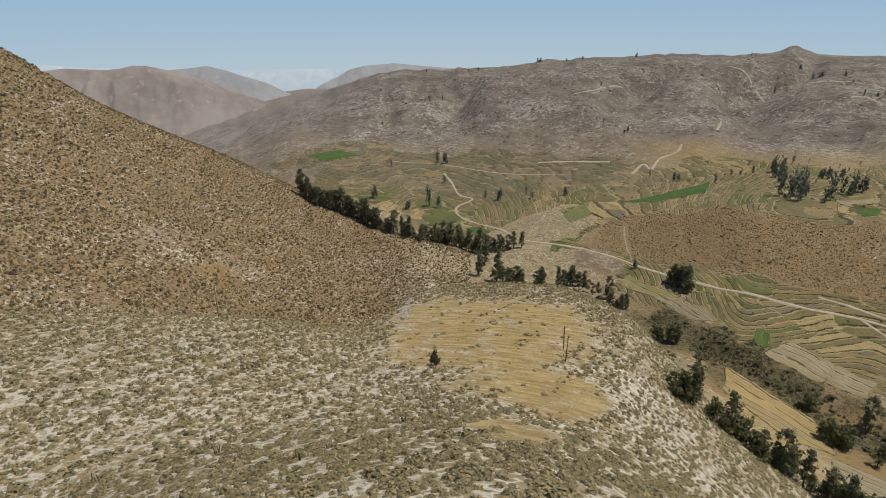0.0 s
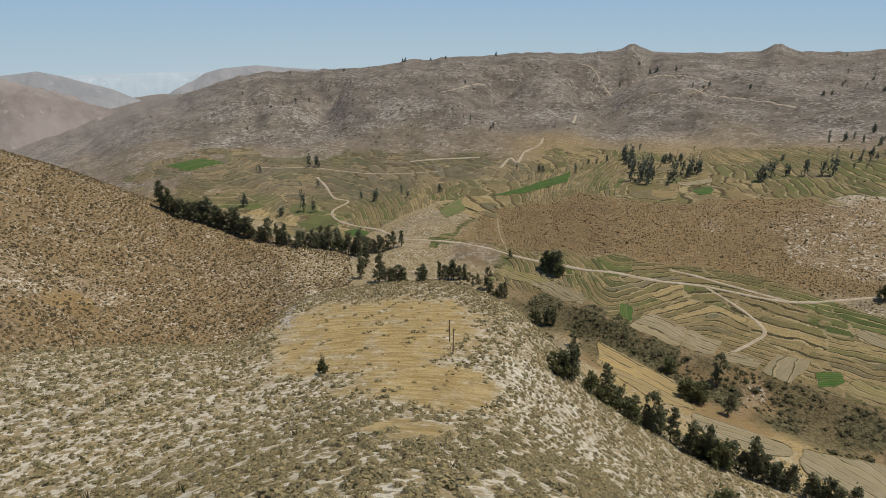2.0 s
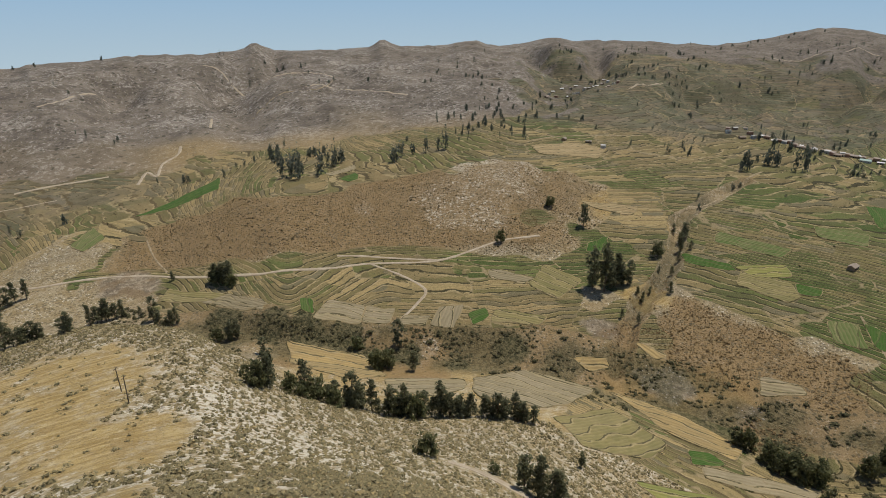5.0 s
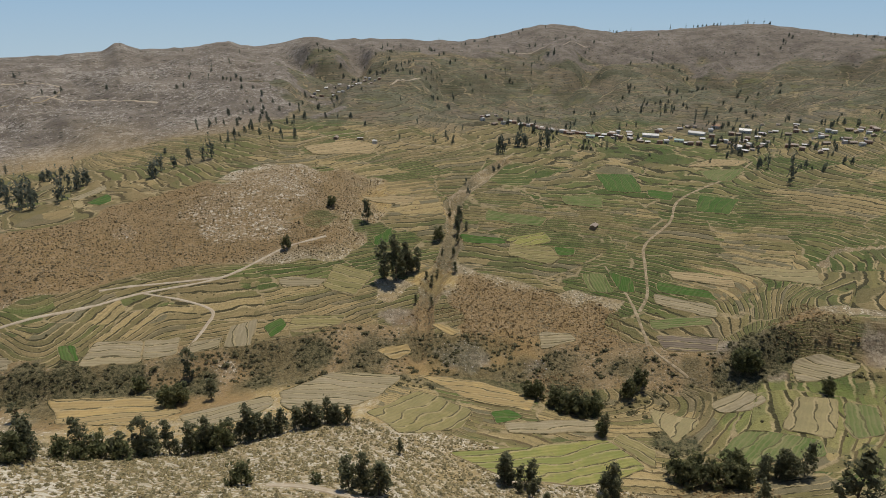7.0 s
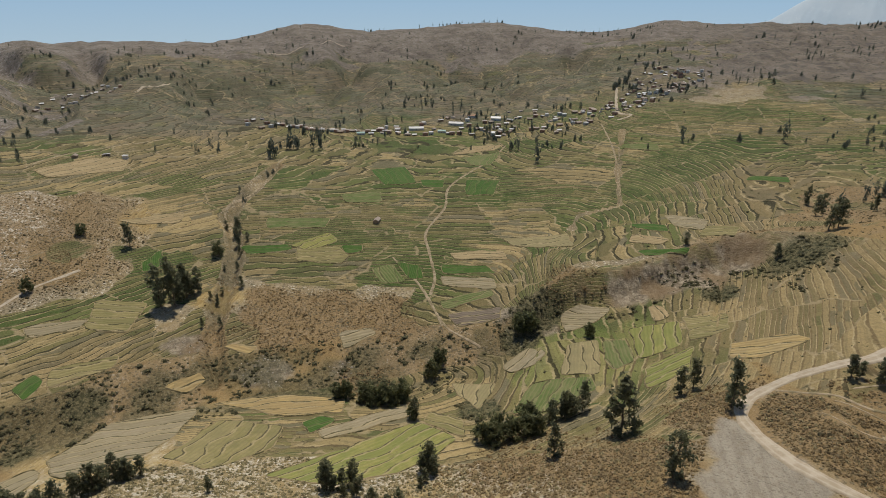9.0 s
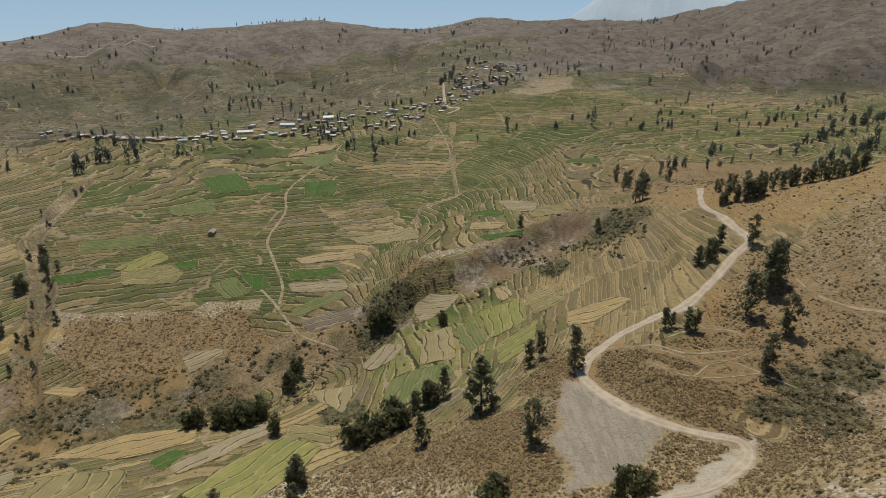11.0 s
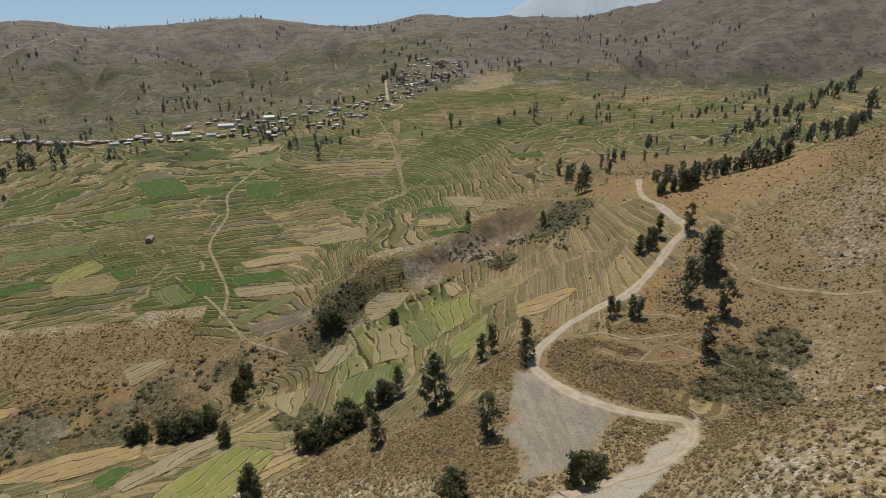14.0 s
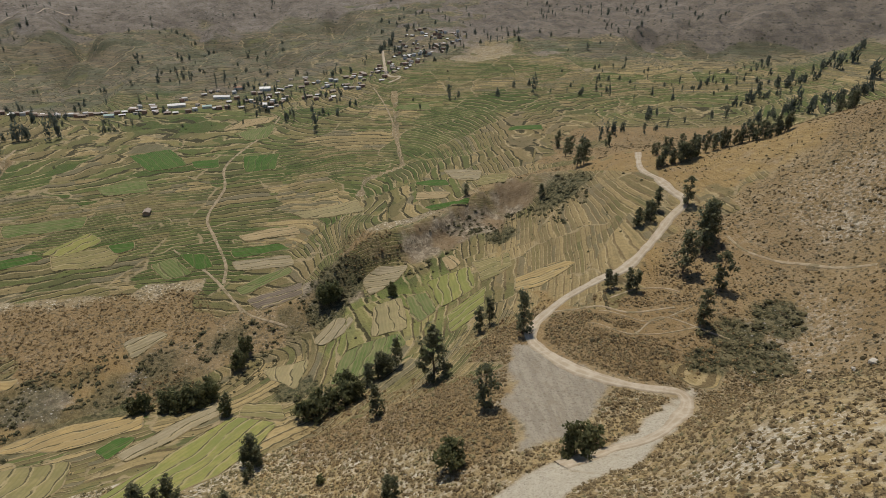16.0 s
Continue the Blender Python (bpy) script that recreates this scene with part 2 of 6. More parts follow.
grove("tall", (173.3, 397.8, 19.1), (176.7, 383.1, 21.0), (156.7, 432.7, 10.1), (117.8, 395.0, 9.2), (-10.7, 799.9, 16.6), (1.2, 792.0, 18.1), (-40.9, 629.3, 16.8), (-79.5, 662.3, 12.7), (50.4, 652.4, 12.4), (62.1, 636.4, 13.5), (94.2, 637.2, 10.2), (101.3, 620.8, 11.9))
grove("tall", (134.0, 613.3, 9.9))
grove("round", (-15.5, 639.6, 17.7), (-5.6, 632.4, 16.8), (317.4, 628.5, 11.7), (324.4, 617.4, 11.6), (338.8, 622.1, 11.8), (362.0, 620.0, 16.4), (363.1, 605.3, 16.1))
grove("tall", (315.2, 509.2, 21.9), (317.3, 499.5, 23.5), (338.9, 518.8, 16.1), (347.1, 498.5, 19.0), (371.0, 519.7, 18.6), (380.8, 518.7, 20.1), (396.4, 526.5, 17.1), (259.2, 637.8, 10.0), (262.4, 629.7, 10.7), (288.6, 597.7, 12.5), (240.5, 657.0, 8.8), (595.0, 1068.8, 14.9))
grove("tall", (270.0, 1029.2, 8.7), (-66.4, 1103.4, 6.8), (-44.9, 1093.4, 6.7), (-24.2, 1098.6, 6.7))
grove("tall", (81.9, 164.3, 16.7), (105.7, 171.7, 15.0), (115.4, 165.2, 11.4), (123.5, 167.9, 17.1), (132.8, 164.9, 14.8), (137.0, 163.3, 13.6), (142.9, 156.4, 19.0), (151.2, 151.6, 13.8), (155.2, 148.8, 16.6), (160.0, 146.7, 12.6), (166.8, 144.4, 12.7), (171.8, 141.9, 12.9))
grove("tall", (176.2, 138.8, 14.4), (181.5, 134.6, 13.0), (186.9, 130.4, 13.2), (191.1, 125.2, 14.7), (192.6, 121.4, 13.2), (84.9, 165.6, 14.7))
grove("round", (96.3, 169.1, 8.4), (100.1, 169.2, 7.8), (109.1, 165.8, 10.4), (112.2, 165.5, 10.0), (127.6, 165.1, 11.9), (141.5, 161.6, 12.4), (145.8, 152.9, 13.6), (78.7, 162.7, 10.9))
grove("tall", (150.5, 294.3, 11.6), (144.9, 323.9, 16.4), (148.7, 322.4, 12.3), (220.0, 246.3, 17.6), (205.3, 214.7, 14.5), (123.6, 75.6, 16.4), (132.9, 70.3, 15.0), (180.5, 88.3, 10.3), (187.3, 44.4, 18.8), (191.3, 33.3, 13.6), (215.2, 0.7, 8.8), (360.5, 186.9, 29.4))
grove("tall", (362.4, 175.8, 31.5), (378.5, 173.8, 23.1), (382.1, 168.1, 18.5), (431.5, 240.7, 18.5), (459.1, 161.6, 21.0), (122.5, 77.0, 14.3))
grove("round", (139.6, 328.1, 10.3), (191.9, 236.3, 14.7), (193.4, 229.0, 12.7), (198.9, 262.0, 11.7), (106.5, 105.3, 9.1), (122.6, 91.3, 5.3), (277.7, 27.4, 17.6), (278.4, 36.7, 15.9), (279.4, 18.7, 17.6), (254.5, 9.9, 9.8), (303.4, -0.6, 27.9), (234.5, -34.5, 24.8))
grove("round", (241.1, -47.5, 19.0), (435.0, 168.2, 15.2), (441.0, 275.9, 11.0), (363.9, 275.8, 12.4), (174.2, 390.5, 16.5), (174.8, 382.1, 13.9), (175.0, 398.2, 14.4), (310.5, -7.3, 18.8))
grove("tall", (661.7, 179.0, 21.3), (707.1, 160.3, 18.7), (709.7, 133.5, 18.7), (475.4, 165.2, 13.5), (310.8, 515.9, 25.2), (321.0, 514.6, 25.3), (330.6, 516.1, 25.6), (338.6, 494.8, 21.9), (351.3, 600.4, 14.4), (355.8, 597.8, 14.4), (382.8, 527.7, 13.5), (430.9, 478.4, 26.7))
grove("tall", (449.3, 484.8, 20.6), (460.6, 479.3, 17.2), (472.9, 470.2, 17.3), (485.5, 461.1, 17.3), (496.8, 458.6, 24.5), (570.3, 401.1, 14.4), (737.0, 316.2, 9.9), (812.4, 210.8, 10.3), (786.4, 149.9, 12.4))
grove("tall", (196.1, -215.0, 24.4), (203.4, -236.7, 32.5), (208.5, -247.4, 21.1), (171.8, -216.3, 18.7), (158.5, -194.9, 20.4), (242.1, -263.9, 17.2), (193.7, -186.6, 12.3), (203.5, -175.6, 12.3), (202.0, -130.2, 21.8), (155.0, -83.3, 25.6), (206.7, -83.7, 27.1), (234.9, -127.9, 17.6))
grove("tall", (231.3, -117.8, 14.1), (244.2, -76.3, 19.3), (240.1, -68.7, 15.9), (240.4, -61.1, 14.3), (198.3, -51.2, 15.1), (204.7, -0.9, 14.1), (203.2, 3.4, 11.3), (254.0, 9.7, 11.5))
grove("round", (225.9, -31.6, 18.1), (225.7, -24.8, 18.1), (226.5, -37.3, 15.1), (229.1, -44.9, 15.3), (226.1, -49.9, 12.1), (108.7, -92.2, 16.9), (109.9, -98.5, 11.2), (131.3, -58.9, 12.5), (284.0, 53.0, 10.8), (284.3, 47.7, 12.6), (275.3, 31.2, 15.7), (271.2, 24.3, 17.2))
grove("round", (276.3, 17.3, 15.7), (337.3, -68.3, 21.9), (335.7, -60.4, 15.8), (317.7, -101.2, 11.6), (329.5, -58.8, 13.7))
grove("tall", (252.3, -247.3, 13.3), (244.6, -236.7, 14.8), (246.0, -227.8, 12.8), (361.9, -275.1, 21.6), (410.8, -335.2, 16.6), (450.6, -311.2, 17.2), (355.5, -235.7, 11.4), (393.3, -189.4, 9.4), (364.2, -269.0, 16.7))
grove("tall", (296.0, -286.9, 10.8), (295.5, -293.7, 13.1), (293.5, -301.5, 13.2), (291.3, -309.2, 13.3), (290.6, -315.9, 12.6), (293.4, -336.4, 13.0), (286.5, -344.3, 14.0), (282.5, -349.9, 13.1), (273.3, -351.5, 12.9), (262.8, -350.8, 13.6), (261.6, -358.9, 12.8), (464.7, -649.1, 22.9))
grove("tall", (444.3, -640.6, 24.0), (431.0, -649.7, 24.0), (240.0, -377.3, 12.8), (232.2, -375.2, 13.6))
grove("tall", (481.2, -552.4, 18.9), (482.3, -536.4, 16.4), (554.4, -690.6, 22.7), (572.4, -742.8, 21.1), (572.6, -764.4, 24.4), (579.3, -874.5, 26.7), (590.2, -913.4, 27.6), (463.3, -437.8, 11.9), (455.0, -415.6, 11.5), (515.7, -853.0, 30.5), (470.5, -459.6, 10.9), (480.6, -493.1, 10.7))
grove("tall", (705.2, 169.7, 22.5), (704.3, 142.4, 18.6), (710.0, 135.6, 14.9), (645.9, -123.1, 20.5), (699.4, -97.4, 13.2), (699.0, -110.7, 13.2), (793.2, 166.6, 15.0), (682.8, -298.4, 19.2), (654.6, -406.3, 22.1), (659.3, -359.1, 11.6), (829.8, -614.7, 21.0), (672.8, -842.7, 21.9))

# foot of the tipped gravel below the road; stony edge of the dry field
SPOIL = ((197, -121), (168, -126), (138, -128), (116, -95), (121, -80), (150, -90))
EDGE = [(-16, 199), (-16, 220), (-15, 246), (-11, 256), (-5, 266), (4, 276)]
FAN = ((114, -34), (110, -47), (104, -60), (107, -79), (106, -100), (108, -116), (120, -140), (127, -157), (110, -138), (99, -116), (91, -100), (92, -88), (88, -69), (87, -53), (91, -36))
for _k, _x, _y, _r in (("green", 300, -95, 34), ("green", 303, -127, 26), ("green", 289, -70, 24), ("green", 581, 52, 60), ("green", 575, -48, 55),
                       ("green", 412, 0, 50), ("green", 545, -500, 120), ("green", 216, 17, 22), ("green", 620, -330, 80), ("green", 500, -190, 45),
                       ("straw", 276, -184, 24), ("straw", 298, -215, 28), ("straw", 310, -250, 30), ("straw", 332, -285, 30), ("straw", 433, -49, 26),
                       ("straw", 287, 100, 28), ("straw", 263, -178, 20), ("rust", 172, -168, 24), ("rust", 159, -179, 22), ("rust", 205, -47, 28),
                       ("rust", 175, -68, 26), ("rust", 211, -124, 22), ("rust", 356, 97, 34), ("rust", 364, -97, 24), ("rust", 360, 35, 26),
                       ("rust", 181, -137, 20), ("rust", 209, 226, 30), ("rust", 390, 317, 60), ("rust", 309, 372, 70), ("rust", 340, 420, 80), ("rust", 195, 466, 80),
                       ("pale", 418, 345, 16), ("pale", 454, 397, 26), ("pale", 385, 300, 14), ("pale", 318, 395, 10),
                       ("lush", 131, -195, 14), ("lush", 144, -222, 12)):
    patch(_k, _x, _y, _r)
for _k, _x, _y, _r in (("straw", 290, -200, 40), ("straw", 322, -262, 46), ("straw", 242, -166, 18), ("lime", 300, -98, 36), ("lime", 305, -128, 26), ("lime", 285, -70, 22),
                       ("lime", 216, 17, 18)):
    patch(_k, _x, _y, _r)
patch("rust", -158, 338, 26)
patch("straw", -148, 345, 14)
patch("rust", -176, 322, 18)
track("path", 0.8, (192.8, -170.6), (193.7, -186.6), (187.6, -198.5), (181.0, -202.8))
track("path", 0.7, (187.1, -159.9), (178.0, -167.1), (169.9, -176.3), (169.7, -199.0))
track("path", 0.7, (181.5, -151.2), (168.5, -156.2), (161.7, -172.3), (157.7, -194.1))
track("path", 4.0, (595.3, 884.2), (636.9, 856.5), (666.7, 703.4))
track("path", 4.0, (326.5, 1044.9), (217.5, 983.0))
track("path", 4.0, (126.7, 761.8), (214.7, 732.6))
track("path", 4.0, (1466.8, 386.8), (1487.4, 307.6), (1565.8, 209.9))
track("path", 4.0, (941.2, 456.0), (1043.5, 444.8))
# tree belts along the terrace rims: trees, lowest and greatest height, course
BELTS = [(18, 5, 10, ((640, 166), (503, 182), (439, 157), (392, 151), (343, 144), (300, 131))), (20, 8, 13, ((318, -305), (330, -345), (408, -478), (452, -580))), (34, 10, 16, ((452, -580), (471, -667), (465, -736), (480, -800))),
         (34, 9, 16, ((528, -612), (550, -717), (568, -792), (610, -903), (624, -994))), (14, 11, 17, ((402, -285), (448, -354), (465, -395), (493, -441), (540, -506))),
         (9, 8, 13, ((348, 578), (376, 577), (432, 601))), (30, 8, 14, ((900, -330), (960, -300), (1010, -330), (1100, -420)))]
for _k, _x, _y, _r in (("straw", 21, 162, 18), ("straw", 22, 125, 13), ("straw", 14, 84, 9), ("straw", 320, 74, 20), ("straw", 300, 105, 24)):
    patch(_k, _x, _y, _r)
grove("tall", (188.2, 44.9, 11), (182.5, 31.7, 10), (174.3, 13.6, 9), (203.4, -0.4, 9.5), (190.6, 3.0, 8), (134.6, -36.4, 8.5), (130.3, -39.9, 9))
grove("round", (169.6, -22.5, 4.5), (142.1, -27.3, 5.5), (155.9, -10.6, 4))
# ---- terrain: break lines of the land by bearing (degrees, left positive), each with its distances and heights ----
BEARING = [-200, -165, -150, -141, -136, -131, -126, -120, -110, -104, -97, -85, -70, -55, -40, -30, -20, -12, -4, 3, 6, 10, 15, 20, 30, 36, 42, 75, 120]
APRON = (
    [80, 90, 100, 110, 114, 118, 120, 120, 120, 125, 130, 130, 130, 125, 118, 112, 115, 120, 120, 118, 117, 115, 113, 112, 110, 110, 110, 110, 90],
    [167.5, 144.6, 123.1, 101.9, 94.8, 87.8, 81.3, 74.4, 67.0, 61.0, 52.3, 55.1, 65.6, 82.8, 101.9, 114.3, 121.8, 122.8, 124.4, 124.3, 124.1, 124.9, 126.4, 127.1, 130.1, 131.5, 133.0, 146.5, 162.1])
SHOULDER = (
    [150, 150, 155, 150, 158, 165, 180, 190, 190, 195, 200, 212, 225, 230, 228, 225, 250, 300, 305, 285, 224, 215, 215, 215, 215, 222, 230, 200, 170],
    [178.1, 143.2, 110.9, 86.3, 75.1, 69.1, 66.8, 61.6, 44.8, 34.4, 23.5, 15.7, 17.8, 30.9, 36.9, 57.1, 81.5, 69.5, 65.8, 70.4, 89.9, 88.9, 93.7, 99.0, 109.3, 113.5, 118.0, 145.0, 167.6])
HOLLOW = (
    [210, 210, 220, 203, 218, 235, 260, 285, 270, 262, 250, 260, 268, 265, 270, 270, 300, 345, 345, 325, 290, 275, 272, 270, 265, 268, 270, 240, 220],
    [180.5, 116.5, 66.0, 63.6, 65.7, 68.8, 56.8, 42.1, 20.9, 16.1, 11.1, 6.9, 8.0, 17.5, 19.5, 26.5, 29.7, 22.7, 18.8, 14.7, 21.7, 24.5, 26.5, 34.7, 57.0, 67.5, 84.1, 136.6, 167.2])
LOWER_SLOPE = (
    [290, 290, 290, 290, 305, 330, 390, 430, 375, 352, 308, 302, 300, 310, 325, 338, 375, 400, 395, 350, 350, 350, 350, 350, 340, 340, 340, 300, 290],
    [199.9, 137.7, 80.9, 74.8, 75.5, 72.6, 64.2, 41.5, 25.5, 18.1, 6.1, -0.7, 3.8, 6.4, 8.5, 14.1, 14.0, 14.9, 19.0, 23.9, 20.0, 20.0, 30.1, 39.3, 72.6, 86.3, 106.1, 157.1, 184.6])
BANK = (
    [420, 420, 430, 450, 440, 430, 450, 458, 402, 382, 340, 332, 340, 340, 345, 353, 405, 450, 430, 420, 430, 440, 450, 460, 440, 435, 430, 400, 400],
    [239.4, 195.3, 144.2, 103.6, 93.7, 88.3, 70.7, 59.4, 40.2, 38.3, 17.6, 6.6, 10.5, 16.9, 16.4, 26.2, 15.1, 11.5, 13.1, 21.2, 21.2, 27.7, 41.8, 56.1, 96.2, 121.5, 149.6, 189.0, 224.0])
LEDGE = (
    [600, 600, 600, 600, 590, 580, 570, 560, 500, 460, 425, 425, 450, 440, 430, 425, 470, 500, 460, 470, 490, 520, 560, 580, 560, 540, 520, 480, 500],
    [262.5, 146.9, 82.5, 69.3, 67.3, 67.5, 61.5, 65.2, 42.7, 35.3, 27.0, 25.2, 25.4, 29.5, 27.5, 31.3, 18.2, 18.1, 11.9, 31.5, 30.7, 39.0, 55.8, 82.5, 142.2, 191.1, 221.8, 218.4, 253.7])
TERRACE_FIELD = (
    [800, 800, 800, 800, 780, 740, 720, 720, 650, 620, 590, 590, 610, 610, 545, 540, 560, 580, 520, 560, 590, 640, 680, 700, 680, 660, 640, 600, 640],
    [266, 112, 76, 62, 61, 62, 65, 70, 54, 50, 48.6, 48.6, 53, 65, 52.7, 54.1, 30.2, 24.9, 6.2, 6.2, 8.0, 7, 0, 3, 53, 94, 143, 210.0, 244])
FOOTHILL = (
    [1100, 1100, 1100, 1100, 1050, 1000, 980, 950, 900, 880, 860, 830, 800, 760, 720, 720, 720, 720, 750, 830, 830, 820, 850, 880, 850, 850, 850, 800, 900],
    [268, 133, 94, 85, 85, 87, 90, 102, 90, 71, 57, 52, 66, 77, 57, 49, 33, 28, 17, 15, 23, 27, 20, 0, 6, 14, 14, 126, 241])
HILLSIDE = (
    [1500, 1500, 1500, 1500, 1500, 1500, 1450, 1400, 1300, 1280, 1250, 1200, 1150, 1050, 1000, 1000, 960, 960, 980, 1050, 1080, 1080, 1200, 1650, 1600, 1550, 1500, 1500, 1500],
    [289, 236, 210, 171, 142, 126, 119, 122, 105, 84, 72, 73, 83, 96, 78, 69, 70, 67, 55, 44, 37, 29, 13, -84, -125, -120, -110, 79, 262])
CREST = (
    [2000, 2000, 2000, 2000, 2000, 2100, 2100, 2100, 2000, 1950, 1900, 1800, 1800, 1700, 1550, 1500, 1400, 1350, 1300, 1400, 1450, 1500, 2000, 2400, 2600, 2600, 2600, 3000, 2400],
    [350, 350, 350, 315, 262, 217, 177, 173, 168, 156, 164, 157, 131, 130, 123, 124, 127, 113, 101, 88, 78, 36, -66, -176, -300, -300, -280, 0, 294])
LINES = [APRON, SHOULDER, HOLLOW, LOWER_SLOPE, BANK, LEDGE, TERRACE_FIELD, FOOTHILL, HILLSIDE, CREST]

# knobs on the skyline: bearing, half width in degrees, height
KNOBS = [(-29.8, 0.9, 14), (-29.8, 3.0, 9), (-41.2, 0.7, 15), (-41.2, 2.5, 10), (-49.0, 2.6, 14), (-57.0, 2.8, 17), (-63.5, 3.0, 8),
         (-78.6, 4.2, 34), (-87.0, 2.5, 4), (-95.0, 6.0, 18), (-111.0, 2.2, 14), (-117.0, 6.0, 10), (7.0, 2.5, -3), (-9.9, 1.5, 4)]
rng = np.random.default_rng(5)
TABLE = rng.random((256, 256))


def vnoise(x, y):
    """Smooth value noise, -1 to 1, one unit a cell."""
    xi, yi = np.floor(x).astype(np.int64), np.floor(y).astype(np.int64)
    fx, fy = x - xi, y - yi
    fx, fy = fx * fx * (3 - 2 * fx), fy * fy * (3 - 2 * fy)
    x0, x1, y0, y1 = xi & 255, (xi + 1) & 255, yi & 255, (yi + 1) & 255
    a = TABLE[x0, y0] * (1 - fx) + TABLE[x1, y0] * fx
    b = TABLE[x0, y1] * (1 - fx) + TABLE[x1, y1] * fx
    return 2 * (a * (1 - fy) + b * fy) - 1


def fbm(x, y, size, octaves=4, gain=0.5):
    s, k, q = 0.0, 1.0, 0.0
    for i in range(octaves):
        s = s + k * vnoise(x / size + 17.3 * i, y / size - 9.1 * i)
        q += k
        k *= gain
        size /= 2.03
    return s / q


def smooth(a, b, v):
    t = np.clip((v - a) / (b - a), 0, 1)
    return t * t * (3 - 2 * t)


FINE = np.arange(-200.0, 160.01, 0.5)


def refine(values):
    """A break line, rounded off between its stations."""
    v = np.interp(FINE, BEARING + [160], list(values) + [values[0]])
    k = np.hanning(11)
    return np.convolve(np.pad(v, 5, mode="edge"), k / k.sum(), "valid")


LINE_R = np.array([np.full(len(FINE), 22.0)] + [refine(r) for r, h in LINES])
LINE_H = np.array([np.full(len(FINE), 171.0)] + [refine(h) for r, h in LINES])
LINE_H[0] -= 7.0 * np.exp(-((FINE + 122) / 13.0) ** 2)
for _b, _w, _h in KNOBS:
    LINE_H[-1] += _h * np.exp(-((FINE - _b) / _w) ** 2)
# rough skyline
LINE_H[-1] += 3.5 * vnoise(FINE * 1.3, 0 * FINE + 3.5) + 2.5 * vnoise(FINE * 3.1, 0 * FINE + 8.5)
LINE_R = np.vstack([LINE_R, LINE_R[-1] + 500, np.full(len(FINE), 4950.0)])
LINE_H = np.vstack([LINE_H, LINE_H[-1] - 60, np.full(len(FINE), -330.0)])
LINE_R = np.vstack([np.zeros(len(FINE)), LINE_R])
LINE_H = np.vstack([np.full(len(FINE), 174.0), LINE_H])


def bearing(x, y):
    b = np.degrees(np.arctan2(-x, y))
    return np.where(b > 160, b - 360, b)


def base_height(x, y):
    """Height of the land without its terraces and small relief, and the number of the break line passed, with its fraction."""
    x, y = np.asarray(x, float), np.asarray(y, float)
    b, r = bearing(x, y), np.hypot(x, y)
    n = len(LINE_R)
    R = [np.interp(b, FINE, LINE_R[k]) for k in range(n)]
    H = [np.interp(b, FINE, LINE_H[k]) for k in range(n)]
    d = [(H[k + 1] - H[k]) / (R[k + 1] - R[k]) for k in range(n - 1)]
    # slopes at the lines: harmonic mean, none at a turning point
    m = [d[0]]
    for k in range(1, n - 1):
        p = d[k - 1] * d[k]
        m.append(np.where(p > 0, 2 * p / np.where(p > 0, d[k - 1] + d[k], 1), 0.25 * (d[k - 1] + d[k])))
    m.append(d[-1])
    z, zone = np.full(r.shape, H[-1]), np.full(r.shape, float(n - 1))
    for k in range(n - 1):
        w = R[k + 1] - R[k]
        t = (r - R[k]) / w
        inside = (t >= 0) & (t < 1)
        tc = np.clip(t, 0, 1)
        h = (H[k] * (1 + 2 * tc) * (1 - tc) ** 2 + m[k] * w * tc * (1 - tc) ** 2
             + H[k + 1] * tc * tc * (3 - 2 * tc) + m[k + 1] * w * tc * tc * (tc - 1))
        z, zone = np.where(inside, h, z), np.where(inside, k + tc, zone)
    return z, zone


def cover(x, y, b, r, zone):
    """Where the land is farmed in terraces: 0 to 1."""
    w = fbm(x, y, 60, 3) * 0.5
    q, bw = zone + w * 0.55, b + (w + fbm(x + 500, y, 35, 3)) * 9
    far = smooth(6.0, 6.15, q) * smooth(10.8, 10.4, q) * smooth(-14, -17, bw) * smooth(-170, -160, bw)
    scrub = smooth(7.0, 7.12, q) * smooth(8.1, 7.95, q) * smooth(-16, -20, bw) * smooth(-64, -58, bw)
    scrub = np.maximum(scrub, smooth(6.0, 6.1, q) * smooth(6.75, 6.6, q) * smooth(-66, -70, bw) * smooth(-92, -88, bw))
    left = smooth(8.0, 8.1, q) * smooth(9.35, 9.2, q) * smooth(16, 12, bw) * smooth(-24, -18, bw)
    up = smooth(9.3, 9.0, q) + 0.8 * smooth(-48, -60, bw) * smooth(10.75, 10.2, q)
    near = smooth(3.15, 3.3, q) * smooth(5.1, 4.95, q) * smooth(-58, -62, bw) * smooth(-122, -118, bw)
    near = np.maximum(near, smooth(4.05, 4.2, q) * smooth(6.0, 5.8, q) * smooth(-98, -101, bw) * smooth(-138, -134, bw))
    far = far * (1 - smooth(7.6, 7.3, q) * smooth(-124, -128, bw))
    # the rocky hill above the village end, and the dry rise before the village, are not farmed
    far = far * (1 - smooth(9.28, 9.42, q) * smooth(-113, -118, bw)) * (1 - smooth(8.8, 8.95, q) * smooth(-112, -115, bw) * smooth(-123, -119, bw))
    far = far * (1 - 0.35 * smooth(8.15, 8.3, q) * smooth(9.25, 9.1, q) * smooth(-60, -64, bw) * smooth(-84, -78, bw))
    return np.clip(np.maximum(far * np.clip(up, 0, 1) * (1 - scrub), np.maximum(near, left)), 0, 1)


STEP = 0.75


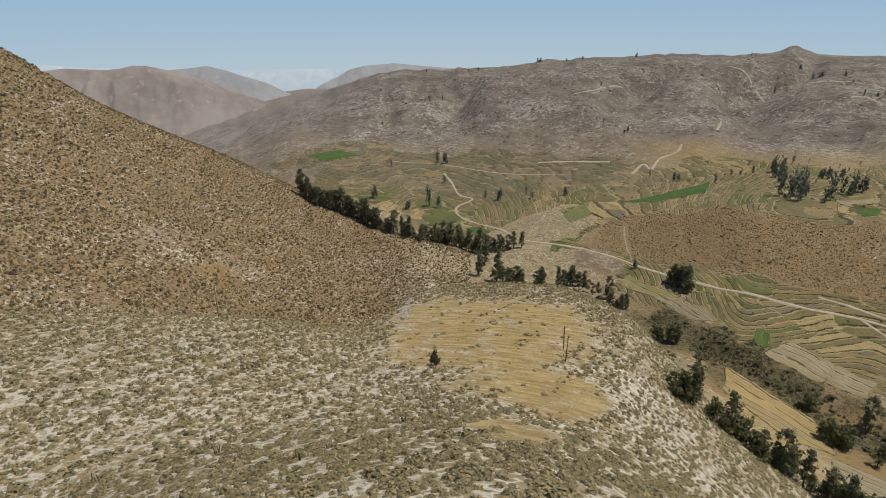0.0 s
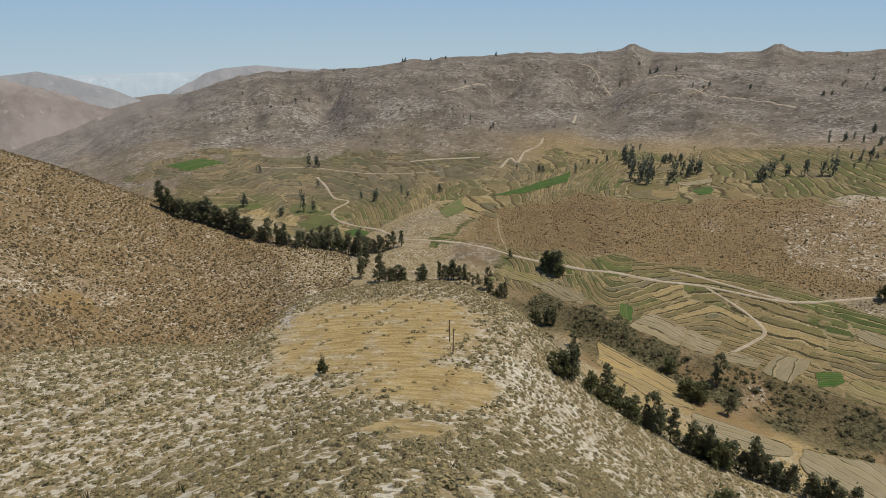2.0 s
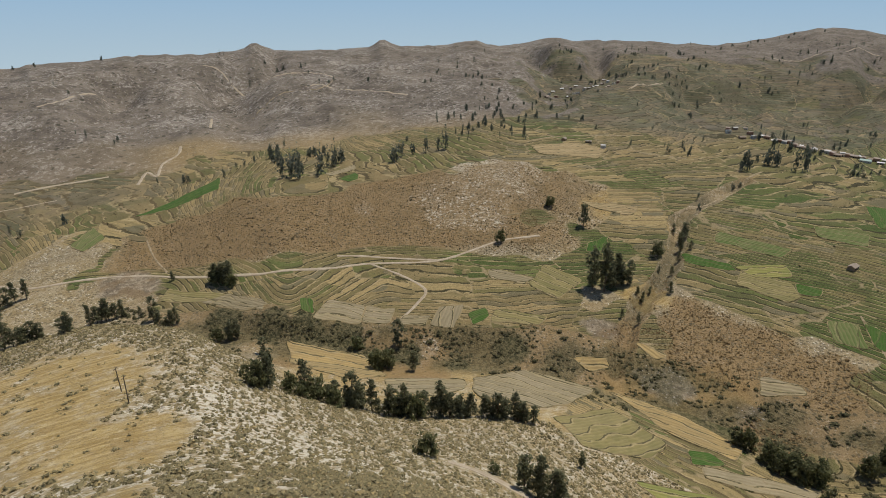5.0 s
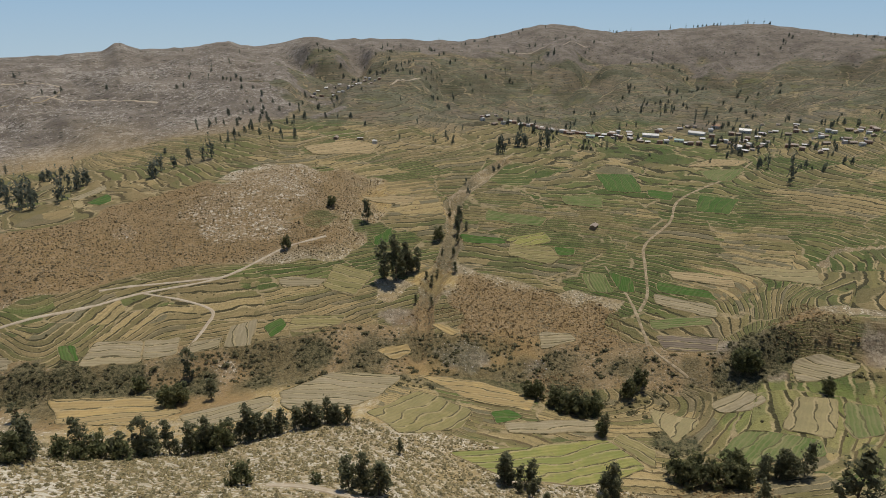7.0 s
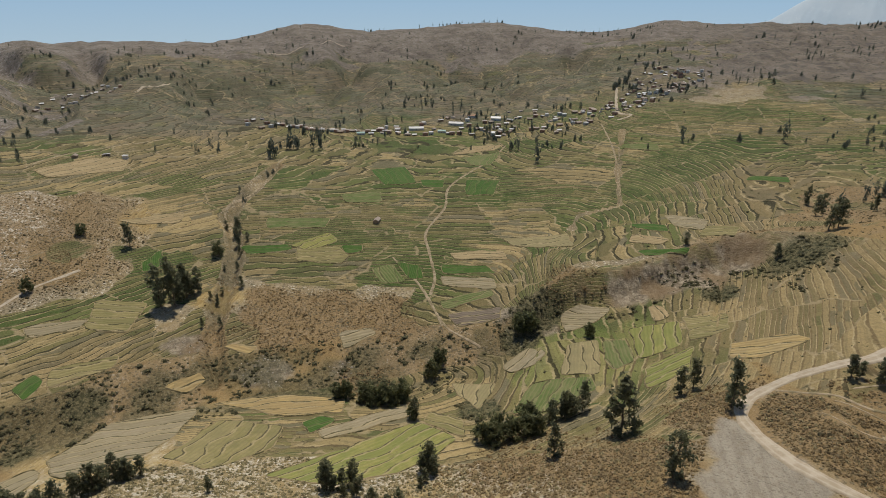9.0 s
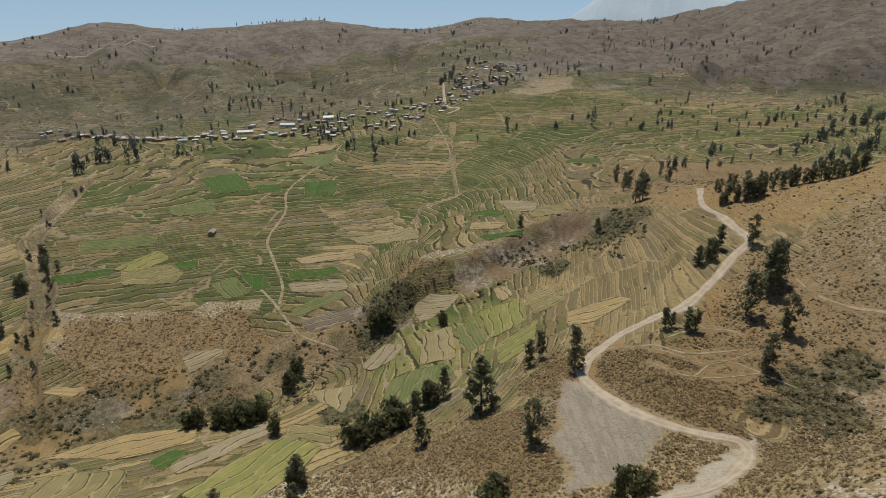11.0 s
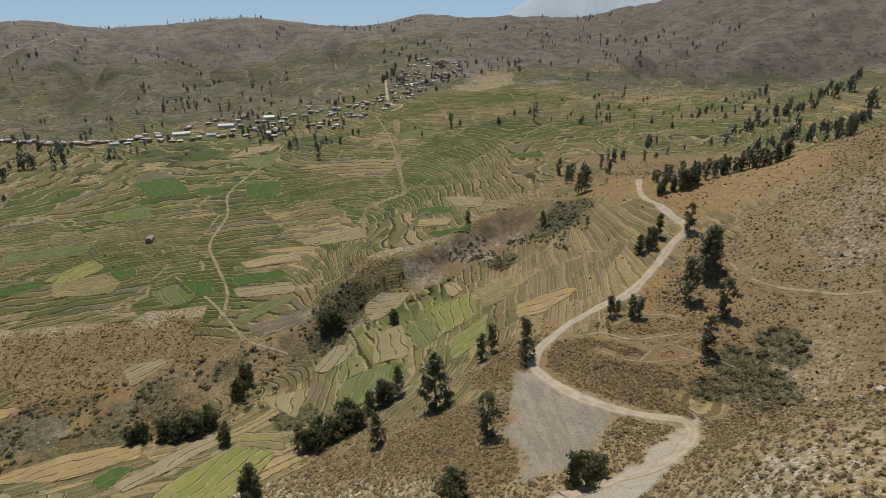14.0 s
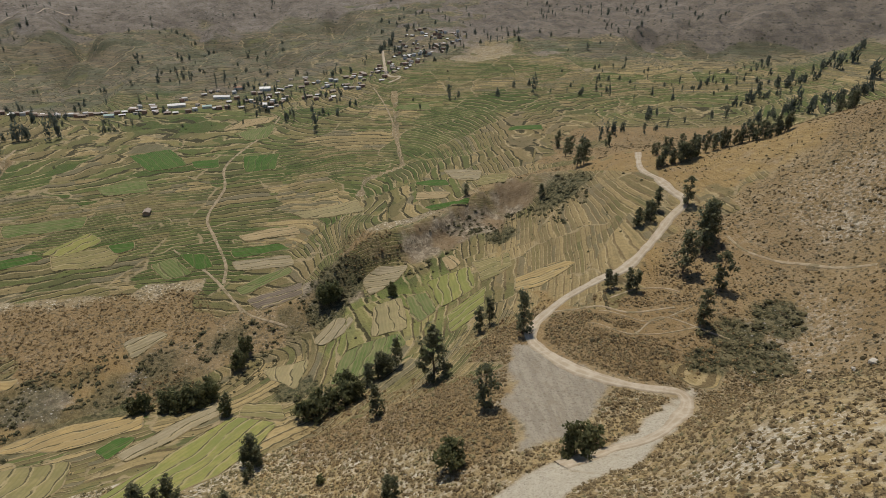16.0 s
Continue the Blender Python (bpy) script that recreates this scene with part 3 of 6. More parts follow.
def inside(corners, x, y):
    """How far a place lies inside a plot, in metres."""
    c = np.array(corners)
    if np.sum(c[:, 0] * np.roll(c[:, 1], -1) - np.roll(c[:, 0], -1) * c[:, 1]) < 0:
        c = c[::-1]
    depth = np.full(np.shape(x), 1e9)
    for k in range(len(c)):
        ax, ay = c[k]
        bx, by = c[(k + 1) % len(c)]
        n = math.hypot(bx - ax, by - ay) + 1e-6
        depth = np.minimum(depth, ((bx - ax) * (y - ay) - (by - ay) * (x - ax)) / n)
    return depth


def near_box(x, y, xs, ys, pad):
    return np.nonzero((x > min(xs) - pad) & (x < max(xs) + pad) & (y > min(ys) - pad) & (y < max(ys) + pad))[0]


def worked(x, y):
    """1 on plots and tracks, where the ground runs even."""
    out = np.zeros(x.shape)
    for kind, corners in PLOTS:
        i = near_box(x, y, [c[0] for c in corners], [c[1] for c in corners], 3)
        if len(i):
            out[i] = np.maximum(out[i], smooth(-2.5, -0.5, inside(corners, x[i], y[i])))
    for kind, width, pts in TRACKS:
        for (ax, ay), (bx, by) in zip(pts, pts[1:]):
            i = near_box(x, y, (ax, bx), (ay, by), width + 4)
            if len(i):
                dx, dy = bx - ax, by - ay
                t = np.clip(((x[i] - ax) * dx + (y[i] - ay) * dy) / (dx * dx + dy * dy + 1e-9), 0, 1)
                d = np.hypot(x[i] - ax - t * dx, y[i] - ay - t * dy)
                out[i] = np.maximum(out[i], smooth(width * 0.5 + 3.0, width * 0.5 + 0.5, d))
    return out


def patches(kind, x, y):
    """How far the land shows a kind of surface, with ragged edges."""
    out = np.zeros(x.shape)
    for k, px, py, rad in PATCHES:
        if k == kind:
            i = near_box(x, y, (px,), (py,), rad * 1.7)
            if len(i):
                d = np.hypot(x[i] - px, y[i] - py) / rad + 0.45 * fbm(x[i], y[i], max(6.0, rad * 0.5), 3)
                out[i] = np.maximum(out[i], smooth(1.15, 0.75, d))
    return out


def tipped(x, y):
    """Bare pale dirt spread below the hairpin of the road: 0 to 1."""
    out = np.zeros(x.shape)
    i = near_box(x, y, [c[0] for c in FAN], [c[1] for c in FAN], 8)
    if len(i):
        rag = 2.4 * fbm(x[i], y[i], 6, 3)
        for k in range(len(FAN) // 2):
            quad = (FAN[k], FAN[k + 1], FAN[-2 - k], FAN[-1 - k])
            out[i] = np.maximum(out[i], smooth(-2.6, 0.2, inside(quad, x[i], y[i]) + rag))
    return out


# stream ravines cut into the terraces: depth, half width, course
RAVINES = [(4.5, 9.0, ((630, 166), (503, 182), (439, 157), (392, 151), (343, 144), (312, 134), (292, 129))),
           (2.0, 3.0, ((745, -249), (594, -199), (515, -178), (500, -136), (470, -122)))]


def ravine(x, y):
    """How deep a stream has cut, and how near it is (0 to 1)."""
    cut, near = np.zeros(x.shape), np.zeros(x.shape)
    for depth, half, pts in RAVINES:
        for (ax, ay), (bx, by) in zip(pts, pts[1:]):
            i = near_box(x, y, (ax, bx), (ay, by), half * 2)
            if len(i):
                dx, dy = bx - ax, by - ay
                t = np.clip(((x[i] - ax) * dx + (y[i] - ay) * dy) / (dx * dx + dy * dy), 0, 1)
                d = np.hypot(x[i] - ax - t * dx, y[i] - ay - t * dy) + 3.0 * fbm(x[i], y[i], 18, 2)
                near[i] = np.maximum(near[i], smooth(half * 1.25, half * 0.6, d))
                cut[i] = np.maximum(cut[i], depth * smooth(half, 1.0, d))
    return cut, near


def soil(x, y):
    """Height of the ground without terrace steps, and what goes with it."""
    b, r = bearing(x, y), np.hypot(x, y)
    z, zone = base_height(x, y)
    cut, near = ravine(x, y)
    farm = cover(x, y, b, r, zone) * (1 - near)
    z = z - cut
    wild = 1 - farm
    far = smooth(600, 1200, r)
    amp = 0.25 + 1.1 * smooth(100, 350, r) + 6.0 * far
    relief = amp * fbm(x, y, 70 + 120 * far, 4) * wild
    slope = far * smooth(9.0, 9.5, zone) * smooth(11.0, 10.5, zone)
    # spurs and gullies run down towards the valley
    across, down = np.radians(b) * 1150 + 30 * fbm(x, y, 130, 2), r * 0.42
    fold = np.abs(fbm(across, down, 230, 3, 0.42))
    high = smooth(8.5, 9.2, zone) * smooth(11.0, 10.35, zone) * far * (1 - 0.75 * smooth(-2, 7, b))
    gully = high * (17.0 - 48.0 * np.exp(-(fold / 0.2) ** 2)) * (0.35 + 0.65 * slope) + slope * (11.0 * fbm(x, y, 60, 4) + 4.0 * fbm(x, y, 24, 3))
    crag = smooth(9.1, 9.6, zone) * smooth(-112, -122, b) * far
    gully = gully + crag * (16.0 * np.clip(0.25 - np.abs(fbm(x, y, 110, 3)), 0, 1) + 7.0 * fbm(x, y, 45, 4) - 2.0)
    ribs = 3.2 * smooth(5.3, 5.5, zone) * smooth(6.1, 5.9, zone) * smooth(-98, -103, b) * smooth(-131, -124, b)
    ribs = ribs * (1 - 2 * np.abs(fbm(x, y, 16, 3)))
    z = z + relief * smooth(30, 90, r) + gully + ribs + farm * 0.7 * fbm(x, y, 90, 3)
    return z, farm, zone, b, r


def land(x, y):
    """Height of the ground, its terrace level, how far it is farmed and the zone."""
    x, y = np.atleast_1d(np.asarray(x, float)), np.atleast_1d(np.asarray(y, float))
    z, farm, zone, b, r = soil(x, y)
    level = z / STEP + 0.9 * fbm(x, y, 45, 2) + 0.3 * fbm(x, y, 13, 2)
    f = level - np.floor(level)
    tread = np.floor(level) + smooth(0.72, 0.98, f)
    z = z + farm * (1 - worked(x, y)) * 0.85 * (tread - level) * STEP
    return z, level, farm, zone


def ground_z(x, y):
    return float(land(x, y)[0][0])


# ---- materials ----
class Nodes:
    """A short hand for building a node material."""

    def __init__(self, name, rough=0.95):
        self.m = bpy.data.materials.new(name)
        self.m.use_nodes = True
        self.t = self.m.node_tree
        self.p = self.t.nodes["Principled BSDF"]
        self.p.inputs["Roughness"].default_value = rough
        self.p.inputs["Specular IOR Level"].default_value = 0.2
        self.pos = self.t.nodes.new("ShaderNodeNewGeometry").outputs["Position"]

    def put(self, socket, value):
        if isinstance(value, bpy.types.NodeSocket):
            self.t.links.new(value, socket)
        elif isinstance(value, tuple):
            socket.default_value = (*value, 1) if len(value) == 3 and len(socket.default_value) == 4 else value
        else:
            socket.default_value = value

    def attr(self, name):
        n = self.t.nodes.new("ShaderNodeAttribute")
        n.attribute_name = name
        return n.outputs["Fac"]

    def math(self, op, a, b=0.0, c=None):
        n = self.t.nodes.new("ShaderNodeMath")
        n.operation = op
        self.put(n.inputs[0], a)
        self.put(n.inputs[1], b)
        if c is not None:
            self.put(n.inputs[2], c)
        return n.outputs[0]

    def step(self, a, b, v):
        n = self.t.nodes.new("ShaderNodeMapRange")
        n.interpolation_type = "SMOOTHSTEP"
        self.put(n.inputs["Value"], v)
        self.put(n.inputs["From Min"], a)
        self.put(n.inputs["From Max"], b)
        return n.outputs["Result"]

    def noise(self, size, detail=3.0, rough=0.55, at=None):
        n = self.t.nodes.new("ShaderNodeTexNoise")
        self.t.links.new(at or self.pos, n.inputs["Vector"])
        n.inputs["Scale"].default_value, n.inputs["Detail"].default_value, n.inputs["Roughness"].default_value = 1.0 / size, detail, rough
        return n.outputs["Fac"]

    def cells(self, size, out="Distance", at=None):
        n = self.t.nodes.new("ShaderNodeTexVoronoi")
        self.t.links.new(at or self.pos, n.inputs["Vector"])
        n.inputs["Scale"].default_value = 1.0 / size
        return n.outputs[out]

    def mix(self, f, a, b):
        n = self.t.nodes.new("ShaderNodeMix")
        n.data_type = "RGBA"
        self.put(n.inputs["Factor"], f)
        self.put(n.inputs["A"], a)
        self.put(n.inputs["B"], b)
        return n.outputs["Result"]

    def ramp(self, f, stops, steps=False):
        n = self.t.nodes.new("ShaderNodeValToRGB")
        n.color_ramp.interpolation = "CONSTANT" if steps else "LINEAR"
        e = n.color_ramp.elements
        while len(e) < len(stops):
            e.new(0.5)
        for k, (at, col) in zip(e, stops):
            k.position, k.color = at, (*col, 1)
        self.put(n.inputs[0], f)
        return n.outputs[0]

    def vec(self, x, y, z=0.0):
        n = self.t.nodes.new("ShaderNodeCombineXYZ")
        for k, v in enumerate((x, y, z)):
            self.put(n.inputs[k], v)
        return n.outputs[0]

    def xyz(self):
        n = self.t.nodes.new("ShaderNodeSeparateXYZ")
        self.t.links.new(self.pos, n.inputs[0])
        return n.outputs

    def white(self, v):
        n = self.t.nodes.new("ShaderNodeTexWhiteNoise")
        n.noise_dimensions = "3D"
        self.put(n.inputs["Vector"], v)
        return n.outputs["Value"]

    def uv(self):
        n = self.t.nodes.new("ShaderNodeUVMap")
        n.uv_map = "plan"
        return n.outputs[0]

    def random(self):
        return self.t.nodes.new("ShaderNodeObjectInfo").outputs["Random"]

    def island(self):
        return self.t.nodes.new("ShaderNodeNewGeometry").outputs["Random Per Island"]

    def done(self, colour, height=None, depth=0.3):
        self.put(self.p.inputs["Base Color"], colour)
        if height is not None:
            n = self.t.nodes.new("ShaderNodeBump")
            n.inputs["Distance"].default_value, n.inputs["Strength"].default_value = depth, 0.8
            self.put(n.inputs["Height"], height)
            self.t.links.new(n.outputs[0], self.p.inputs["Normal"])
        return self.m


def ground_material():
    g = Nodes("dry_ground")
    fine, mid, big = g.noise(0.9, 4), g.noise(7, 4), g.noise(60, 4)
    # open scrub: pale stony soil, tufts of dry grass, dark low shrubs
    soil_c = g.mix(g.step(0.35, 0.7, mid), (0.29, 0.222, 0.118), (0.37, 0.308, 0.20))
    soil_c = g.mix(g.step(0.46, 0.66, big), soil_c, (0.265, 0.22, 0.145))
    soil_c = g.mix(g.math("MULTIPLY", g.attr("shrubs"), 0.6), soil_c, g.mix(g.step(0.46, 0.62, g.noise(5, 4, 0.65)), (0.305, 0.232, 0.112), (0.50, 0.455, 0.36)))
    x, y, z = g.xyz()
    slant = g.vec(g.math("ADD", g.math("MULTIPLY", x, 0.30), g.math("MULTIPLY", y, 0.17)), g.math("SUBTRACT", g.math("MULTIPLY", y, 0.75), g.math("MULTIPLY", x, 0.45)))
    stony = g.math("ADD", g.math("MULTIPLY", g.math("ADD", g.math("MULTIPLY", g.noise(1.5, 3, 0.6, slant), 0.12), g.math("MULTIPLY", g.noise(1.7, 3, 0.62), 0.88)), 0.88), g.math("MULTIPLY", g.noise(14, 3), 0.20))
    white = g.math("ADD", stony, g.math("MULTIPLY", g.attr("pale"), 0.105))
    soil_c = g.mix(g.step(0.61, 0.66, white), soil_c, g.mix(fine, (0.50, 0.455, 0.36), (0.66, 0.61, 0.50)))
    chips = g.step(0.56, 0.60, g.math("ADD", g.noise(3.2, 4, 0.72), g.math("MULTIPLY", g.math("SUBTRACT", g.noise(24, 2), 0.5), 0.3)))
    soil_c = g.mix(g.math("MULTIPLY", chips, g.math("MULTIPLY", g.attr("chips"), 0.85)), soil_c, (0.60, 0.555, 0.46))
    lines = g.noise(1.1, 3, 0.6, g.vec(g.math("MULTIPLY", x, 0.10), g.math("ADD", g.math("MULTIPLY", y, 0.55), g.math("MULTIPLY", x, 0.08))))
    straw_c = g.mix(g.step(0.42, 0.60, lines), (0.30, 0.204, 0.070), (0.445, 0.328, 0.138))
    straw_f = g.math("MULTIPLY", g.attr("straw"), g.step(0.25, 0.55, g.noise(9, 4)))
    soil_c = g.mix(g.math("MULTIPLY", straw_f, 0.85), soil_c, straw_c)
    rusty = g.math("MULTIPLY", g.attr("rust"), g.math("SUBTRACT", 0.8, g.math("MULTIPLY", g.math("MULTIPLY", chips, g.attr("chips")), 0.6)))
    soil_c = g.mix(rusty, soil_c, g.mix(mid, (0.180, 0.117, 0.052), (0.295, 0.196, 0.088)))
    # far ridge: grey-brown rock, greyed further to stand in for haze
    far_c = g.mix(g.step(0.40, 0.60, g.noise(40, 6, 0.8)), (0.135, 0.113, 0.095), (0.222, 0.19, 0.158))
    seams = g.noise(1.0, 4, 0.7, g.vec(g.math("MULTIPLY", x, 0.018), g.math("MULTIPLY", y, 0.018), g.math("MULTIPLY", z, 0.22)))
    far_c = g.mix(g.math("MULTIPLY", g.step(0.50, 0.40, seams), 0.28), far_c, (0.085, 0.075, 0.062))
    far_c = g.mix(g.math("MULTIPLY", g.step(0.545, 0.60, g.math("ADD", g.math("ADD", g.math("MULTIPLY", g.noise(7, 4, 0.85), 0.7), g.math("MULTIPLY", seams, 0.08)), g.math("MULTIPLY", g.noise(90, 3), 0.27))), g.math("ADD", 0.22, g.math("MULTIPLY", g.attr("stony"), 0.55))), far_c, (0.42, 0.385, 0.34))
    # the canyon side pales with distance: haze painted into the ground colour
    far_c = g.mix(g.math("MULTIPLY", g.attr("far_haze"), 0.6), far_c, g.mix(mid, (0.27, 0.235, 0.21), (0.34, 0.30, 0.27)))
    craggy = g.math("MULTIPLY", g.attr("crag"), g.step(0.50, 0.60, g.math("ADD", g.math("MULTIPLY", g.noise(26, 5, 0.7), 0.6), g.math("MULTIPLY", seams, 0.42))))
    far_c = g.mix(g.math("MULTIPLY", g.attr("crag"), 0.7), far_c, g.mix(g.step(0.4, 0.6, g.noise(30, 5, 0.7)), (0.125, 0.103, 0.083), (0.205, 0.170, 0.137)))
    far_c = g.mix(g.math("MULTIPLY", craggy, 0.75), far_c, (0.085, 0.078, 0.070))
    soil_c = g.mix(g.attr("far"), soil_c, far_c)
    dots = g.math("ADD", g.cells(2.3), g.math("MULTIPLY", g.noise(1.1, 2), 0.5))
    bushy = g.math("SUBTRACT", 0.86, g.math("MULTIPLY", g.noise(22, 3), 0.55))
    bushy = g.math("SUBTRACT", bushy, g.math("MULTIPLY", g.attr("straw"), 0.25))
    bushy = g.math("SUBTRACT", bushy, g.math("MULTIPLY", g.attr("shrubs"), 0.18))
    shrub = g.step(g.math("ADD", bushy, 0.06), g.math("SUBTRACT", bushy, 0.06), dots)
    scrub = g.mix(g.math("MULTIPLY", shrub, 0.75), soil_c, g.mix(mid, (0.115, 0.095, 0.055), (0.165, 0.135, 0.085)))
    spots = g.step(0.30, 0.12, g.math("ADD", g.cells(7.5), g.math("MULTIPLY", g.noise(3, 2), 0.15)))
    scrub = g.mix(g.math("MULTIPLY", g.math("MULTIPLY", spots, 0.7), g.math("SUBTRACT", 1.0, g.attr("shrubs"))), scrub, (0.075, 0.07, 0.045))
    # farmed terraces: strips by their level, parcels along them
    # the land is parcelled in blocks, each with strips of its own width and its own crops
    wob = g.math("MULTIPLY", g.math("SUBTRACT", g.noise(40, 3), 0.5), 46.0)
    plan = g.vec(g.math("ADD", x, wob), g.math("MULTIPLY", g.math("SUBTRACT", y, wob), 0.72))
    tint = g.cells(52, "Color", plan)
    rgb = g.t.nodes.new("ShaderNodeSeparateColor")
    g.t.links.new(tint, rgb.inputs[0])
    many = g.math("ADD", 0.40, g.math("MULTIPLY", rgb.outputs[0], 0.85))
    many = g.math("MULTIPLY", many, g.math("SUBTRACT", 1.0, g.math("MULTIPLY", g.math("GREATER_THAN", g.attr("far"), 0.5), 0.5)))
    rim = g.t.nodes.new("ShaderNodeTexVoronoi")
    rim.feature = "DISTANCE_TO_EDGE"
    g.t.links.new(plan, rim.inputs["Vector"])
    rim.inputs["Scale"].default_value = 1.0 / 52
    many = g.math("MULTIPLY", many, g.math("SUBTRACT", 1.0, g.math("MULTIPLY", g.math("GREATER_THAN", g.attr("coarse"), 0.5), 0.5)))
    level = g.math("ADD", g.math("MULTIPLY", g.attr("level"), many), g.math("MULTIPLY", rgb.outputs[2], 9.0))
    level = g.math("ADD", level, g.math("MULTIPLY", g.math("SUBTRACT", g.noise(26, 3), 0.5), 0.9))
    strip = g.math("FLOOR", level)
    frac = g.math("SUBTRACT", level, strip)
    run = g.math("ADD", g.math("MULTIPLY", y, 0.020), g.math("MULTIPLY", x, 0.008))
    run = g.math("ADD", run, g.math("MULTIPLY", g.noise(70, 2), 2.2))
    run = g.math("ADD", run, g.math("MULTIPLY", g.white(g.vec(strip, 3.0)), 0.5))
    block = g.math("FLOOR", run)
    pick = g.math("ADD", g.math("MULTIPLY", g.white(g.vec(strip, block, rgb.outputs[2])), 0.56), g.math("MULTIPLY", rgb.outputs[1], 0.58))
    pick = g.math("ADD", pick, g.math("MULTIPLY", g.math("SUBTRACT", g.noise(120, 2), 0.5), 0.5))
    pick = g.math("ADD", pick, g.math("ADD", -0.075, g.math("SUBTRACT", g.math("MULTIPLY", g.attr("straw"), 0.36), g.math("MULTIPLY", g.attr("green"), 0.2))))
    crop = g.ramp(pick, [(0.0, (0.058, 0.098, 0.021)), (0.14, (0.098, 0.126, 0.034)), (0.26, (0.128, 0.150, 0.046)), (0.37, (0.100, 0.115, 0.040)), (0.46, (0.208, 0.180, 0.072)),
                         (0.56, (0.178, 0.147, 0.066)), (0.65, (0.275, 0.212, 0.102)), (0.75, (0.185, 0.160, 0.098)), (0.85, (0.395, 0.298, 0.142))], True)
    crop = g.mix(g.math("MULTIPLY", g.white(g.vec(strip, block, 5.0)), 0.32), crop, (0.105, 0.098, 0.045))
    crop = g.mix(g.math("MULTIPLY", g.attr("lime"), 0.6), crop, g.mix(g.white(g.vec(strip, block, 7.0)), (0.145, 0.19, 0.045), (0.29, 0.28, 0.10)))
    crop = g.mix(g.math("MULTIPLY", g.attr("rust"), 0.5), crop, g.mix(mid, (0.17, 0.122, 0.060), (0.27, 0.20, 0.10)))
    crop = g.mix(g.math("MULTIPLY", g.step(0.42, 0.62, g.noise(2.5, 3)), 0.28), crop, (0.14, 0.12, 0.055))
    furrow = g.noise(1.0, 2, 0.5, g.vec(g.math("MULTIPLY", level, 3.2), g.math("MULTIPLY", run, 1.5)))
    crop = g.mix(g.math("MULTIPLY", g.step(0.48, 0.62, furrow), 0.3), crop, (0.10, 0.09, 0.045))
    # upper terraces: dull scrub tones with some distance haze mixed into the colour
    high_c = g.mix(g.step(0.4, 0.6, g.noise(35, 4)), (0.080, 0.076, 0.064), (0.160, 0.142, 0.118))
    high_c = g.mix(g.math("MULTIPLY", g.step(0.47, 0.60, g.noise(75, 4)), 0.8), high_c, (0.142, 0.113, 0.096))
    high_c = g.mix(g.math("MULTIPLY", g.step(0.58, 0.66, g.noise(48, 3)), 0.55), high_c, (0.21, 0.185, 0.085))
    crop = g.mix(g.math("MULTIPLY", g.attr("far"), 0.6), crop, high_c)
    # banks between the strips: dry grass on top, a dark foot of bushes and painted shade
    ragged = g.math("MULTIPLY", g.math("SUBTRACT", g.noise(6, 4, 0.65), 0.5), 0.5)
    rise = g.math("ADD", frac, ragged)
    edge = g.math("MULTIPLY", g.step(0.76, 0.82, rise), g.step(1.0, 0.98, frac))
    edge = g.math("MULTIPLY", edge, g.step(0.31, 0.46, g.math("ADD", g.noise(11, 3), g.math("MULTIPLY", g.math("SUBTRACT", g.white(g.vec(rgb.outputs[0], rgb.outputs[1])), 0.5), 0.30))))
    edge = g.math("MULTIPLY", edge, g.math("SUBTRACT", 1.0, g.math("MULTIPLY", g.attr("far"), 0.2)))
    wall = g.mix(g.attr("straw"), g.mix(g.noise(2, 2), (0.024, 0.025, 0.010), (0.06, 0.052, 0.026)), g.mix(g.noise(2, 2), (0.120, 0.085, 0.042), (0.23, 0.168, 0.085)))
    lip = g.math("MULTIPLY", g.step(0.62, 0.70, rise), g.step(0.90, 0.82, frac))
    lip = g.math("MULTIPLY", lip, g.step(0.34, 0.56, g.noise(19, 3)))
    lip = g.math("MULTIPLY", lip, g.math("SUBTRACT", 0.78, g.math("MULTIPLY", g.attr("far"), 0.5)))
    crop = g.mix(lip, crop, g.mix(g.noise(5, 3), (0.30, 0.228, 0.108), (0.50, 0.405, 0.235)))
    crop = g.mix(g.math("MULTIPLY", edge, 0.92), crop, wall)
    border = g.math("MULTIPLY", g.step(0.020, 0.007, rim.outputs["Distance"]), g.step(0.44, 0.54, g.noise(28, 3)))
    hedge = g.mix(g.step(0.36, 0.50, g.noise(7, 3)), (0.045, 0.046, 0.020), (0.33, 0.26, 0.15))
    crop = g.mix(g.math("MULTIPLY", border, 0.8), crop, hedge)
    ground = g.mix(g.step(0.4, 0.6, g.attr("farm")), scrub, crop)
    specks = g.step(0.36, 0.24, g.math("ADD", g.cells(13), g.math("MULTIPLY", g.noise(5, 3), 0.2)))
    ground = g.mix(g.math("MULTIPLY", g.math("MULTIPLY", specks, g.attr("far")), 0.75), ground, (0.04, 0.042, 0.026))
    dotted = g.step(0.40, 0.30, g.math("ADD", g.cells(6.5), g.math("MULTIPLY", g.noise(40, 3), 0.35)))
    ground = g.mix(g.math("MULTIPLY", g.math("MULTIPLY", dotted, g.attr("far")), 0.6), ground, (0.05, 0.048, 0.032))
    rock = g.mix(g.step(0.4, 0.62, g.noise(4, 5, 0.65)), (0.245, 0.198, 0.138), (0.37, 0.312, 0.225))
    rock = g.mix(g.math("MULTIPLY", g.step(0.55, 0.62, g.noise(11, 3)), 0.6), rock, (0.17, 0.13, 0.085))
    flute = g.noise(1.0, 4, 0.6, g.vec(g.math("MULTIPLY", x, 0.30), g.math("MULTIPLY", y, 0.30), g.math("MULTIPLY", z, 0.05)))
    rock = g.mix(g.math("MULTIPLY", g.step(0.46, 0.58, flute), 0.7), rock, (0.13, 0.105, 0.075))
